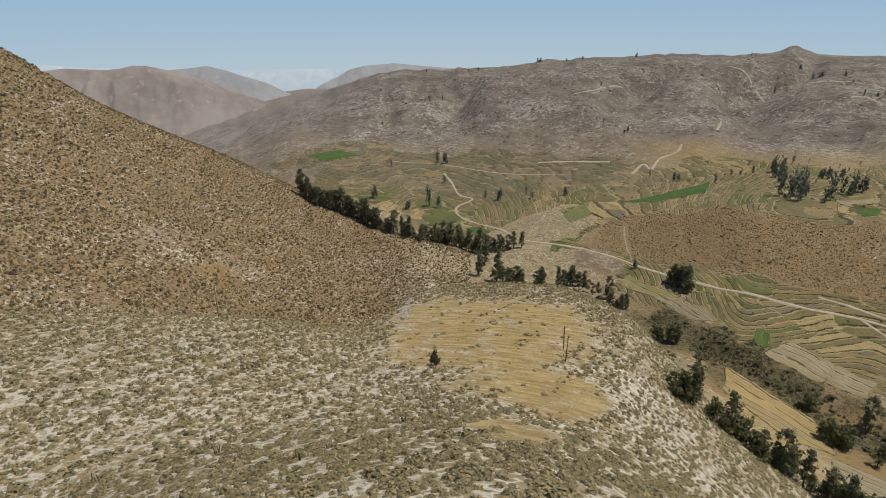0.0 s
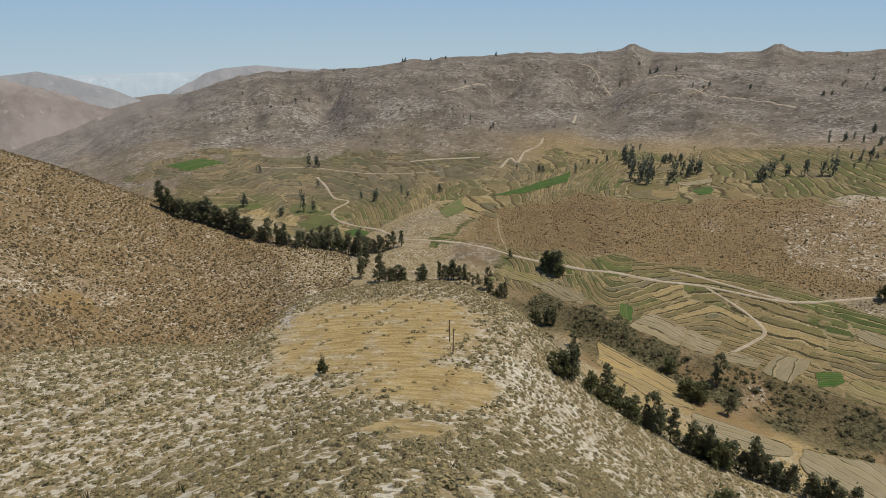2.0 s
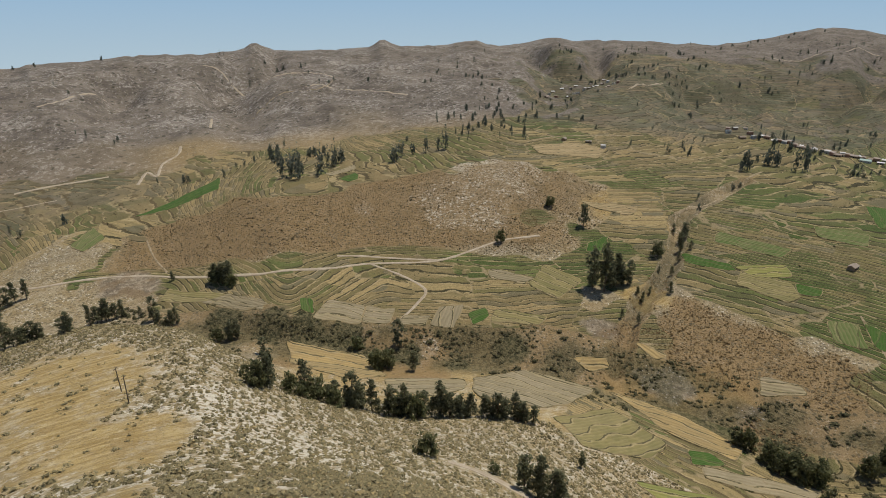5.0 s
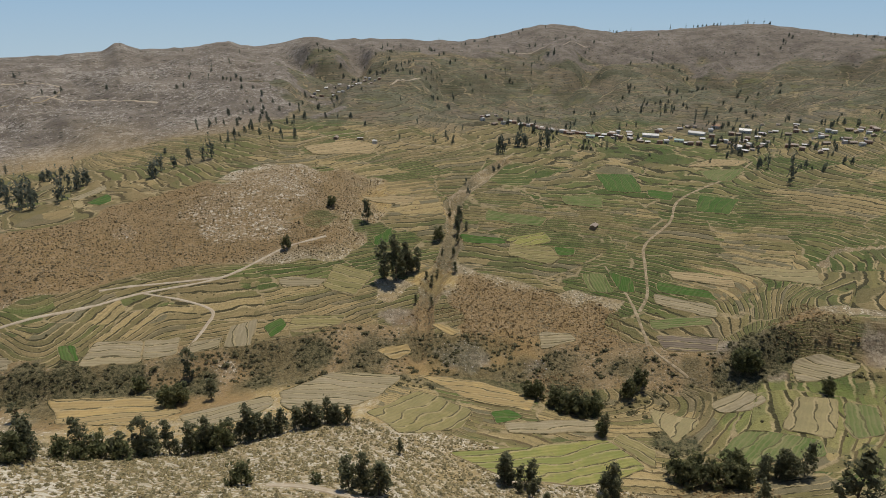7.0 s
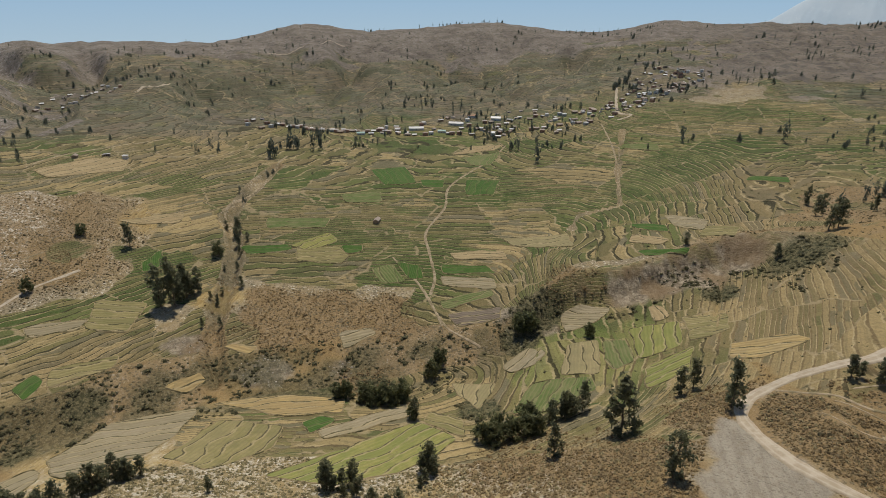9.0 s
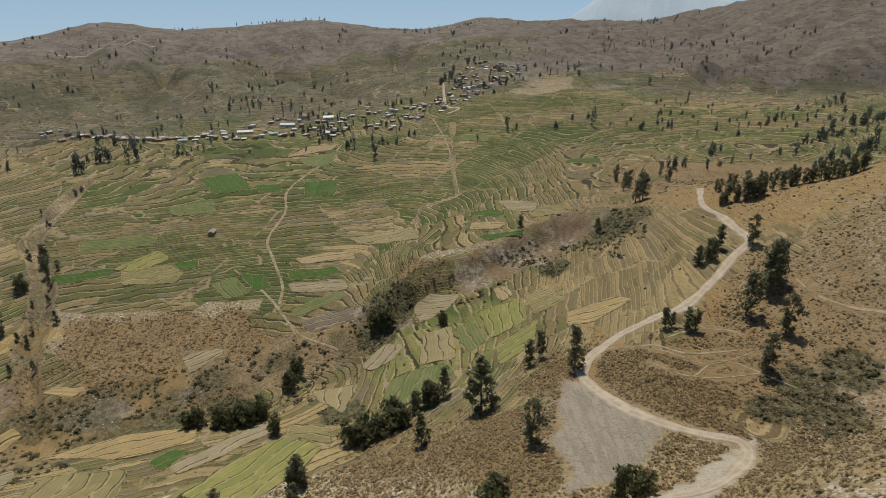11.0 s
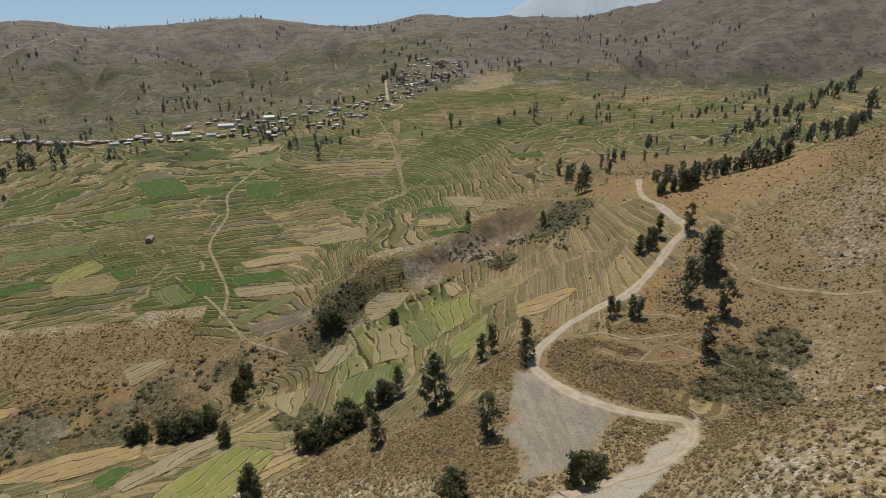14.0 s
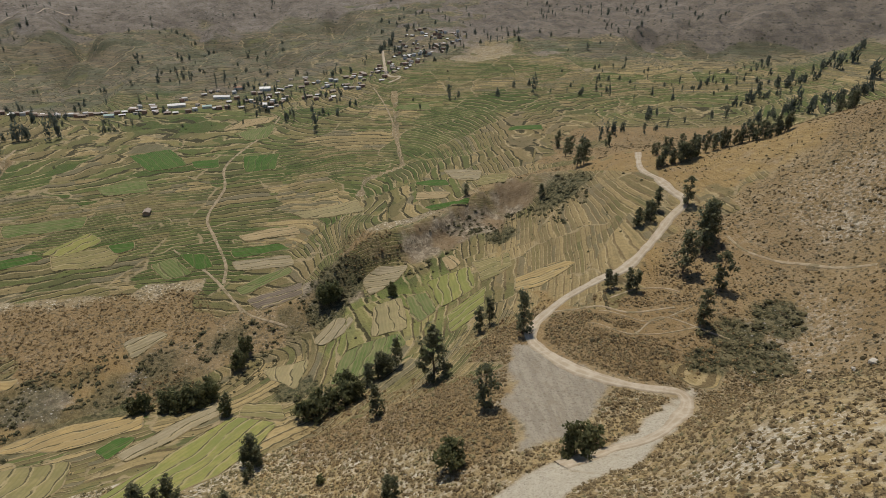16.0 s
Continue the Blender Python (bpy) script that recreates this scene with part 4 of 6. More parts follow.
    rock = g.mix(g.math("MULTIPLY", g.step(0.44, 0.58, g.noise(24, 3)), 0.75), rock, g.mix(mid, (0.15, 0.10, 0.055), (0.26, 0.18, 0.095)))
    ground = g.mix(g.attr("grey"), ground, rock)
    streak = g.noise(1.0, 4, 0.6, g.vec(g.math("MULTIPLY", g.math("ADD", y, g.math("MULTIPLY", x, 0.35)), 0.35), g.math("MULTIPLY", x, 0.05)))
    tipped = g.mix(g.step(0.38, 0.60, streak), (0.255, 0.222, 0.172), (0.32, 0.282, 0.220))
    tipped = g.mix(g.math("MULTIPLY", g.step(0.52, 0.62, g.noise(3, 4)), 0.5), tipped, (0.24, 0.20, 0.145))
    tipped = g.mix(g.math("MULTIPLY", g.attr("fan"), 0.8), tipped, g.mix(g.noise(2.5, 4), (0.36, 0.315, 0.235), (0.56, 0.51, 0.41)))
    ground = g.mix(g.attr("bare"), ground, tipped)
    green = g.mix(g.step(0.42, 0.58, g.noise(2.2, 4, 0.6)), (0.035, 0.04, 0.018), (0.13, 0.115, 0.06))
    ground = g.mix(g.math("MULTIPLY", g.attr("lush"), 0.9), ground, green)
    wildly = g.math("SUBTRACT", 1.0, g.math("MULTIPLY", g.math("MAXIMUM", g.attr("farm"), g.attr("far")), 0.65))
    ground = g.mix(g.math("MULTIPLY", g.math("MULTIPLY", g.step(0.5, 0.72, fine), 0.42), wildly), ground, (0.095, 0.075, 0.045))
    ground = g.mix(g.math("MULTIPLY", g.math("MULTIPLY", g.step(0.56, 0.72, g.noise(0.55, 3, 0.65)), 0.30), wildly), ground, (0.42, 0.36, 0.26))
    return g.done(ground, g.math("ADD", g.noise(1.3, 5, 0.65), g.math("MULTIPLY", shrub, 0.5)), 0.9)


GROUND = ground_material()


def mesh_from(name, co, faces_flat, sizes, mat, smooth_faces=False):
    """A mesh from arrays: corners, face corners in one row, corners per face."""
    me = bpy.data.meshes.new(name)
    me.vertices.add(len(co))
    me.vertices.foreach_set("co", np.asarray(co, np.float32).ravel())
    me.loops.add(len(faces_flat))
    me.loops.foreach_set("vertex_index", np.asarray(faces_flat, np.int32))
    me.polygons.add(len(sizes))
    me.polygons.foreach_set("loop_start", np.concatenate([[0], np.cumsum(sizes)[:-1]]).astype(np.int32))
    me.update(calc_edges=True)
    if smooth_faces:
        me.polygons.foreach_set("use_smooth", np.ones(len(sizes), bool))
    me.materials.append(mat)
    return me


def floats(me, name, values):
    at = me.attributes.new(name, "FLOAT", "POINT")
    at.data.foreach_set("value", np.asarray(values, np.float32))


def ground_sheet():
    """The whole land as one sheet, finer near the viewpoint."""
    view = np.arange(-164.0, 48.0, 0.212)
    rest = np.arange(48.0, 196.0, 2.0)
    bear = np.radians(np.concatenate([view, rest]))
    ring = np.concatenate([np.geomspace(4, 50, 50)[:-1], np.geomspace(50, 1100, 345)[:-1], np.geomspace(1100, 2300, 70)[:-1], np.geomspace(2300, 4940, 30)])
    nb, nr = len(bear), len(ring)
    B, R = np.meshgrid(bear, ring)
    X, Y = (-np.sin(B) * R).ravel(), (np.cos(B) * R).ravel()
    Z, level, farm, zone = land(X, Y)
    i, j = np.meshgrid(np.arange(nr - 1), np.arange(nb), indexing="ij")
    k = (j + 1) % nb
    quads = np.stack([i * nb + j, (i + 1) * nb + j, (i + 1) * nb + k, i * nb + k], -1).reshape(-1, 4)
    tri = np.stack([np.full(nb, nr * nb), np.arange(nb), (np.arange(nb) + 1) % nb], 1)
    X, Y, Z = np.append(X, 0), np.append(Y, 0), np.append(Z, 174)
    me = mesh_from("ground", np.stack([X, Y, Z], 1), np.concatenate([quads.ravel(), tri.ravel()]),
                   np.concatenate([np.full(len(quads), 4), np.full(nb, 3)]), GROUND, True)
    level, farm, zone = (np.append(v, v[:1]) for v in (level, farm, zone))
    b, r = bearing(X, Y), np.hypot(X, Y)
    floats(me, "level", level)
    floats(me, "farm", farm)
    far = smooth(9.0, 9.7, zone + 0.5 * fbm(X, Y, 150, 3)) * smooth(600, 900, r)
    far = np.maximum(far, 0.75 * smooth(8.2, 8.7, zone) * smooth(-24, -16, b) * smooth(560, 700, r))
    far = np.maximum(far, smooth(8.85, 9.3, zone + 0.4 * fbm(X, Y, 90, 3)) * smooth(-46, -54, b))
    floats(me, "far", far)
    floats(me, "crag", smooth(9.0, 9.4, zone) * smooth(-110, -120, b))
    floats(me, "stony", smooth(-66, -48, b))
    floats(me, "far_haze", smooth(6, 14, b) * smooth(900, 1500, r))
    banks = smooth(5.3, 5.5, zone) * smooth(6.1, 5.9, zone) * smooth(-98, -103, b) * smooth(-131, -126, b)
    rough = fbm(X, Y, 22, 3)
    spoil = smooth(-1.5, 1.5, inside(SPOIL, X, Y) + 7 * fbm(X, Y, 11, 4))
    fan = tipped(X, Y)
    floats(me, "fan", fan)
    floats(me, "bare", np.maximum(spoil, fan))
    floats(me, "lime", patches("lime", X, Y))
    floats(me, "green", patches("green", X, Y))
    floats(me, "grey", np.maximum(patches("grey", X, Y), 0.45 * banks * smooth(0.0, 0.3, rough)))
    river = smooth(4.5, 4.8, zone) * smooth(6.1, 5.85, zone) * smooth(-16, -20, b) * smooth(-100, -96, b)
    river = np.maximum(river * smooth(-0.35, 0.05, rough), 0.0)
    cleft = ravine(X, Y)[1]
    floats(me, "lush", np.maximum(patches("lush", X, Y), np.maximum(0.75 * river, 0.55 * cleft * smooth(-0.1, 0.25, rough))))
    meadow = 0.5 * smooth(3.15, 3.4, zone) * smooth(5.0, 4.7, zone) * smooth(-60, -66, b) * smooth(-104, -98, b) + 0.85 * smooth(3.15, 3.4, zone) * smooth(5.0, 4.7, zone) * smooth(-26, -32, b) * smooth(-68, -60, b) * smooth(-0.5, -0.1, rough)
    upper = 0.5 * smooth(7.9, 8.2, zone) * smooth(9.6, 9.3, zone) * (0.5 + 0.5 * smooth(-30, -18, b)) * smooth(-66, -58, b) + 0.8 * smooth(3.9, 4.1, zone) * smooth(6.1, 5.9, zone) * smooth(-107, -113, b) * smooth(-0.4, 0.1, fbm(X, Y, 30, 2)) * farm
    upper = np.maximum(upper, 0.6 * smooth(240, 175, r) * smooth(-62, -72, b) * smooth(-112, -104, b) * smooth(-0.35, 0.1, rough))
    floats(me, "straw", np.maximum(upper, np.maximum(np.maximum(patches("straw", X, Y), meadow), 0.6 * smooth(215, 160, r) * smooth(-108, -116, b) * smooth(-0.35, 0.1, rough))))
    floats(me, "pale", patches("pale", X, Y) * (1 - 0.6 * smooth(200, 150, r)) + 0.45 * smooth(190, 110, r) * smooth(-60, -38, b) * (1 - patches("straw", X, Y)) + 0.15 * smooth(260, 110, r) * smooth(-60, -20, b) + 0.12 * smooth(260, 110, r)
           + 0.38 * smooth(4.2, 5.0, zone) * smooth(8.2, 7.4, zone) * smooth(2, 10, b) - 0.55 * smooth(-108, -118, b) * smooth(120, 170, r) * smooth(-0.2, 0.3, fbm(X, Y, 45, 2) + 0.35))
    hill = smooth(7.0, 7.2, zone) * smooth(8.2, 8.0, zone) * smooth(-16, -22, b) * smooth(-66, -58, b) * (1 - farm)
    left = smooth(4.2, 5.0, zone) * smooth(8.2, 7.4, zone) * smooth(0, 8, b) * (1.0 + 0.5 * fbm(X, Y, 60, 3))
    left = left + (0.8 + 0.4 * fbm(X, Y, 40, 3)) * smooth(540, 450, r) * smooth(-110, -120, b) * smooth(6.3, 5.9, zone) * (0.25 + 0.75 * smooth(170, 240, r))
    left = np.maximum(left, 0.8 * smooth(4.6, 5.0, zone) * smooth(6.5, 6.2, zone) * smooth(-14, -20, b) * smooth(-104, -98, b))
    foot = 0.55 * smooth(8.2, 8.6, zone) * smooth(10, 9.5, zone) * smooth(-58, -50, b)
    gap = smooth(5.9, 6.2, zone) * smooth(8.0, 7.5, zone) * smooth(-114, -120, b)
    dry = 0.75 * smooth(8.1, 8.3, zone) * smooth(9.3, 9.1, zone) * smooth(-58, -64, b) * smooth(-86, -78, b)
    floats(me, "rust", np.clip(patches("rust", X, Y) + dry + 0.9 * hill + left + gap + foot + 0.35 * cleft, 0, 1))
    slopes = 0.8 * smooth(4.0, 4.6, zone) * smooth(8.2, 7.6, zone) * smooth(-2, 5, b) + 0.3 * smooth(-112, -120, b) * smooth(0.0, 0.3, fbm(X, Y, 50, 2)) + 0.7 * smooth(300, 240, r) * smooth(-112, -104, b)
    floats(me, "chips", np.clip(slopes + patches("pale", X, Y) * (1 - 0.65 * smooth(-110, -118, b)), 0, 1))
    floats(me, "shrubs", smooth(330, 230, r) * (1 - 0.85 * smooth(-108, -118, b) * smooth(110, 160, r)))
    floats(me, "coarse", smooth(3.9, 4.0, zone) * smooth(6.1, 6.0, zone) * smooth(-96, -98, b))
    return tagged(new("ground", me), "dry Andean valley ground with scrub slopes and farmed terraces", "ground", kind="structure")


ground_sheet()


# ---- plots, roads and paths ----
def part(name, bm, mat, parent, label="", smooth_faces=False):
    me = bpy.data.meshes.new(name)
    bm.to_mesh(me)
    bm.free()
    me.materials.append(mat)
    if smooth_faces:
        me.polygons.foreach_set("use_smooth", np.ones(len(me.polygons), bool))
    ob = new(name, me)
    ob.parent = parent
    return tagged(ob, label) if label else ob


def crop_material(name, a, b, row, gap, strength, lanes=1.0):
    """A plot's surface: two tones, with furrows or crop rows a given gap apart."""
    g = Nodes(name)
    uv = g.uv()
    sep = g.t.nodes.new("ShaderNodeSeparateXYZ")
    g.t.links.new(uv, sep.inputs[0])
    v = g.math("ADD", sep.outputs[1], g.math("MULTIPLY", g.noise(9, 2), 2.5))
    wave = g.math("SINE", g.math("MULTIPLY", v, 2 * math.pi / gap))
    col = g.mix(g.step(0.38, 0.62, g.noise(5, 4)), a, b)
    col = g.mix(g.math("MULTIPLY", g.random(), 0.5), col, b)
    col = g.mix(g.math("MULTIPLY", g.step(0.15, 0.8, wave), strength), col, row)
    col = g.mix(g.math("MULTIPLY", g.step(0.55, 0.75, g.noise(1.2, 3)), 0.35), col, (0.14, 0.115, 0.06))
    big = g.step(0.45, 0.62, g.noise(13, 4, 0.6))
    col = g.mix(g.math("MULTIPLY", big, 0.25 + 0.3 * lanes), col, row)
    col = g.mix(g.math("MULTIPLY", g.step(0.56, 0.66, g.noise(4, 4, 0.65)), 0.1 + 0.35 * lanes), col, (0.20, 0.165, 0.085))
    lane = g.math("ADD", g.math("MULTIPLY", v, 1.0 / 7.5), g.math("ADD", g.math("MULTIPLY", g.noise(34, 2), 2.4), g.math("MULTIPLY", g.random(), 9.0)))
    strip = g.math("FLOOR", lane)
    part_way = g.math("SUBTRACT", lane, strip)
    tone = g.white(g.vec(strip, g.math("MULTIPLY", g.random(), 50.0)))
    col = g.mix(g.math("MULTIPLY", g.step(0.35, 0.9, tone), 0.55 * lanes), col, row)
    col = g.mix(g.math("MULTIPLY", g.step(0.62, 1.0, g.white(g.vec(strip, 4.0))), 0.4 * lanes), col, (0.30, 0.245, 0.135))
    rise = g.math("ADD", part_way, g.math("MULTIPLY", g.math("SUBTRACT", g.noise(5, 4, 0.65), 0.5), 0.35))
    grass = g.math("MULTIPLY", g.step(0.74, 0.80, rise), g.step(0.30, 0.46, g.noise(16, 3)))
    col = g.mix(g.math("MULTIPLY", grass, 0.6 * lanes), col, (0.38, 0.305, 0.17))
    # dark line below each step: bush growth and the bank's shade, painted in
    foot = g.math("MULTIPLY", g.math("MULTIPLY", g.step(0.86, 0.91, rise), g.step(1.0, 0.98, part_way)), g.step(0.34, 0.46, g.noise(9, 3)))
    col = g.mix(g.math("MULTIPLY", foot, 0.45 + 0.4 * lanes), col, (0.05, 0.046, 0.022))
    return g.done(col, g.math("ADD", wave, g.math("MULTIPLY", g.noise(0.8, 3), 2.0)), 0.12)


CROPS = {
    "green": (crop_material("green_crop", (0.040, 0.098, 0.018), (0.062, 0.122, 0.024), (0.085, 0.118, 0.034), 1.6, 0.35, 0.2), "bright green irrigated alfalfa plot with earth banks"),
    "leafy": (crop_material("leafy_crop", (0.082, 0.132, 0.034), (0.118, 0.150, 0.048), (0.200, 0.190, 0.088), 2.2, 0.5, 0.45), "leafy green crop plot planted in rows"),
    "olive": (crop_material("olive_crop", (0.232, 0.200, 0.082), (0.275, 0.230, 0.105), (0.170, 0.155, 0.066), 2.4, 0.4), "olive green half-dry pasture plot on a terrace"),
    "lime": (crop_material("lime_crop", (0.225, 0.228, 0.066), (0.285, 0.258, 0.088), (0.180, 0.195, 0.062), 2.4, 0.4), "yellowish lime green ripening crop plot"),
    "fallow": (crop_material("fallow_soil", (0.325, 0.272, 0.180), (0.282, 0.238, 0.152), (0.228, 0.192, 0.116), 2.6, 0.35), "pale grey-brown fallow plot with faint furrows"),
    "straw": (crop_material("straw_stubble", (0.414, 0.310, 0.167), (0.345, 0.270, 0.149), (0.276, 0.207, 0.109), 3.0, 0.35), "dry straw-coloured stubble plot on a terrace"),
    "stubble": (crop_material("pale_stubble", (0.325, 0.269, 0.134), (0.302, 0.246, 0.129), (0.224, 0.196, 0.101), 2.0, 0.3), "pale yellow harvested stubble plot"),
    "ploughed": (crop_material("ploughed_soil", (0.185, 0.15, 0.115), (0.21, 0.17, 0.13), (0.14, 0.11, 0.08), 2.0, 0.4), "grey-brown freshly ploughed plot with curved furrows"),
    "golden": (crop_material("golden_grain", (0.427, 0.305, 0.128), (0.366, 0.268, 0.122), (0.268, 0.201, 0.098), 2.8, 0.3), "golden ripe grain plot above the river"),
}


def bank_material():
    g = Nodes("bank_earth")
    col = g.mix(g.step(0.42, 0.6, g.noise(4, 4)), (0.075, 0.068, 0.032), (0.30, 0.238, 0.13))
    col = g.mix(g.math("MULTIPLY", g.step(0.48, 0.6, g.noise(15, 3)), 0.8), col, g.mix(g.noise(3, 3), (0.26, 0.20, 0.105), (0.38, 0.31, 0.185)))
    return g.done(col, g.noise(0.7, 4), 0.3)


BANK = bank_material()


def outline(corners, gap=2.5):
    """The corners of a plot as a rounded, slightly uneven loop."""
    c = [Vector(p) for p in corners]
    loop = []
    for k in range(len(c)):
        p, q, nxt = c[k], c[(k + 1) % len(c)], c[(k + 2) % len(c)]
        n = max(4, int((q - p).length / gap))
        for s in range(n):
            u = s / n
            v = p.lerp(q, u)
            loop.append(v)
    pts = np.array([(v.x, v.y) for v in loop])
    for _ in range(1):
        pts = 0.25 * np.roll(pts, 1, 0) + 0.5 * pts + 0.25 * np.roll(pts, -1, 0)
    pts = pts + np.stack([fbm(pts[:, 0], pts[:, 1], 14, 2), fbm(pts[:, 0] + 99, pts[:, 1], 14, 2)], 1) * 2.2
    return pts


def farm_plot(kind, corners):
    mat, label = CROPS[kind]
    loop = outline(corners)
    mid = loop.mean(0)
    n = len(loop)
    reach = float(np.linalg.norm(loop - mid, axis=1).max())
    rings = [1.0, 0.97] + list(np.linspace(0.92, 0.06, max(4, int(reach / 2.2))))
    co = np.vstack([mid + (loop - mid) * s for s in rings] + [mid[None]])
    z = soil(co[:, 0], co[:, 1])[0] + 0.34
    co = np.column_stack([co, z])
    skirt = co[:n].copy()
    skirt[:, :2] = mid + (loop - mid) * 1.015
    skirt[:, 2] -= 1.3
    co = np.vstack([co, skirt])
    j = np.arange(n)
    k = (j + 1) % n
    quads = [np.stack([r * n + j, r * n + k, (r + 1) * n + k, (r + 1) * n + j], 1) for r in range(len(rings) - 1)]
    s0, c0 = len(rings) * n + 1, len(rings) * n
    quads.append(np.stack([s0 + j, s0 + k, k, j], 1))
    quads = np.vstack(quads)
    tri = np.stack([(len(rings) - 1) * n + j, (len(rings) - 1) * n + k, np.full(n, c0)], 1)
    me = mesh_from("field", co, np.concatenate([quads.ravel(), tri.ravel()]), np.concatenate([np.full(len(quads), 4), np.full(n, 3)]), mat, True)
    uv = me.uv_layers.new(name="plan")
    d = Vector(corners[1]) - Vector(corners[0])
    e = Vector(corners[2]) - Vector(corners[1])
    d = (d if d.length > e.length else e).normalized()
    idx = np.empty(len(me.loops), np.int32)
    me.loops.foreach_get("vertex_index", idx)
    p = co[idx]
    uv.data.foreach_set("uv", np.stack([p[:, 0] * d.x + p[:, 1] * d.y, -p[:, 0] * d.y + p[:, 1] * d.x], 1).astype(np.float32).ravel())
    ob = tagged(new("field", me), label, "field", "farm plots in the valley")
    # earth bank round it, overgrown and uneven
    out, prof = [], [(-0.1, -1.0), (0.05, 0.3), (0.4, 0.34), (0.75, -1.0)]
    nrm = np.roll(loop, -1, 0) - np.roll(loop, 1, 0)
    nrm = np.stack([nrm[:, 1], -nrm[:, 0]], 1) / (np.linalg.norm(nrm, axis=1)[:, None] + 1e-6)
    if np.sum((loop - mid) * nrm) < 0:
        nrm = -nrm
    rise = np.clip(0.45 + 1.5 * fbm(loop[:, 0], loop[:, 1], 7, 3), 0.02, 1.4)
    zb = soil(loop[:, 0], loop[:, 1])[0] + 0.3
    for off, h in prof:
        q = loop + nrm * off
        out.append(np.column_stack([q, zb + (h * rise if h > 0 else h)]))
    out = np.vstack(out)
    quads = np.vstack([np.stack([r * n + j, r * n + k, (r + 1) * n + k, (r + 1) * n + j], 1) for r in range(len(prof) - 1)])
    bank = new("bank", mesh_from("bank", out, quads.ravel(), np.full(len(quads), 4), BANK, True))
    bank.parent = ob
    tagged(bank, "overgrown earth bank")


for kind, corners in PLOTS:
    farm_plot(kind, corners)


def dirt_material():
    g = Nodes("pale_dirt")
    col = g.mix(g.step(0.35, 0.65, g.noise(4, 4)), (0.44, 0.37, 0.28), (0.35, 0.285, 0.20))
    sep = g.t.nodes.new("ShaderNodeSeparateXYZ")
    g.t.links.new(g.uv(), sep.inputs[0])
    rut = g.math("ABSOLUTE", g.math("SUBTRACT", g.math("ABSOLUTE", sep.outputs[0]), 0.45))
    col = g.mix(g.math("MULTIPLY", g.step(0.22, 0.05, rut), 0.45), col, (0.48, 0.42, 0.33))
    col = g.mix(g.math("MULTIPLY", g.step(0.55, 0.7, g.noise(1.3, 4)), 0.5), col, (0.29, 0.235, 0.165))
    return g.done(col, g.noise(0.6, 4), 0.15)


DIRT = dirt_material()


def trail_material():
    g = Nodes("worn_trail")
    col = g.mix(g.step(0.35, 0.65, g.noise(3, 4)), (0.37, 0.30, 0.20), (0.27, 0.21, 0.13))
    return g.done(g.mix(g.math("MULTIPLY", g.step(0.5, 0.62, g.noise(5, 3)), 0.7), col, (0.16, 0.135, 0.07)), g.noise(0.5, 4), 0.15)


TRAIL = trail_material()


def line_points(points, gap=2.0):
    """A smooth line through the points."""
    p = np.array(points, float)
    p = np.vstack([2 * p[0] - p[1], p, 2 * p[-1] - p[-2]])
    out = []
    for k in range(1, len(p) - 2):
        n = max(2, int(np.linalg.norm(p[k + 1] - p[k]) / gap))
        t = np.linspace(0, 1, n, endpoint=False)[:, None]
        out.append(0.5 * (2 * p[k] + (p[k + 1] - p[k - 1]) * t + (2 * p[k - 1] - 5 * p[k] + 4 * p[k + 1] - p[k + 2]) * t ** 2
                          + (3 * p[k] - p[k - 1] - 3 * p[k + 1] + p[k + 2]) * t ** 3))
    return np.vstack(out + [p[-2:-1]])


def dirt_way(kind, width, points):
    c = line_points(points)
    d = np.gradient(c, axis=0)
    nrm = np.stack([-d[:, 1], d[:, 0]], 1) / (np.linalg.norm(d, axis=1)[:, None] + 1e-9)
    w = width * 0.5 * (1 + 0.45 * fbm(c[:, 0], c[:, 1], 8, 3))
    across = [-1.12, -1.0, -0.5, 0.0, 0.5, 1.0, 1.12]
    k = 0.5 if width < 2.6 else 1.0
    lift = [-0.9, 0.22 * k, 0.26 * k, 0.28 * k, 0.26 * k, 0.22 * k, -0.9]
    rows, uvs = [], []
    zc = soil(c[:, 0], c[:, 1])[0]
    for a, h in zip(across, lift):
        q = c + nrm * (w * a)[:, None]
        z = 0.75 * soil(q[:, 0], q[:, 1])[0] + 0.25 * zc
        rows.append(np.column_stack([q, np.maximum(z, soil(q[:, 0], q[:, 1])[0]) + h]))
        uvs.append(np.column_stack([np.full(len(c), a), np.arange(len(c)) * 2.0]))
    n, m = len(c), len(across)
    co, uv = np.vstack(rows), np.vstack(uvs)
    j = np.arange(n - 1)
    quads = np.vstack([np.stack([r * n + j, r * n + j + 1, (r + 1) * n + j + 1, (r + 1) * n + j], 1) for r in range(m - 1)])[:, ::-1]
    me = mesh_from(kind, co, quads.ravel(), np.full(len(quads), 4), DIRT if kind == "road" or width > 3 else TRAIL, True)
    lay = me.uv_layers.new(name="plan")
    lay.data.foreach_set("uv", uv[quads.ravel()].astype(np.float32).ravel())
    return tagged(new(kind, me), "pale dirt road cut along the slope" if kind == "road" else "narrow pale footpath worn into dry ground", kind, kind="structure")


for kind, width, points in TRACKS:
    dirt_way(kind, width, points)



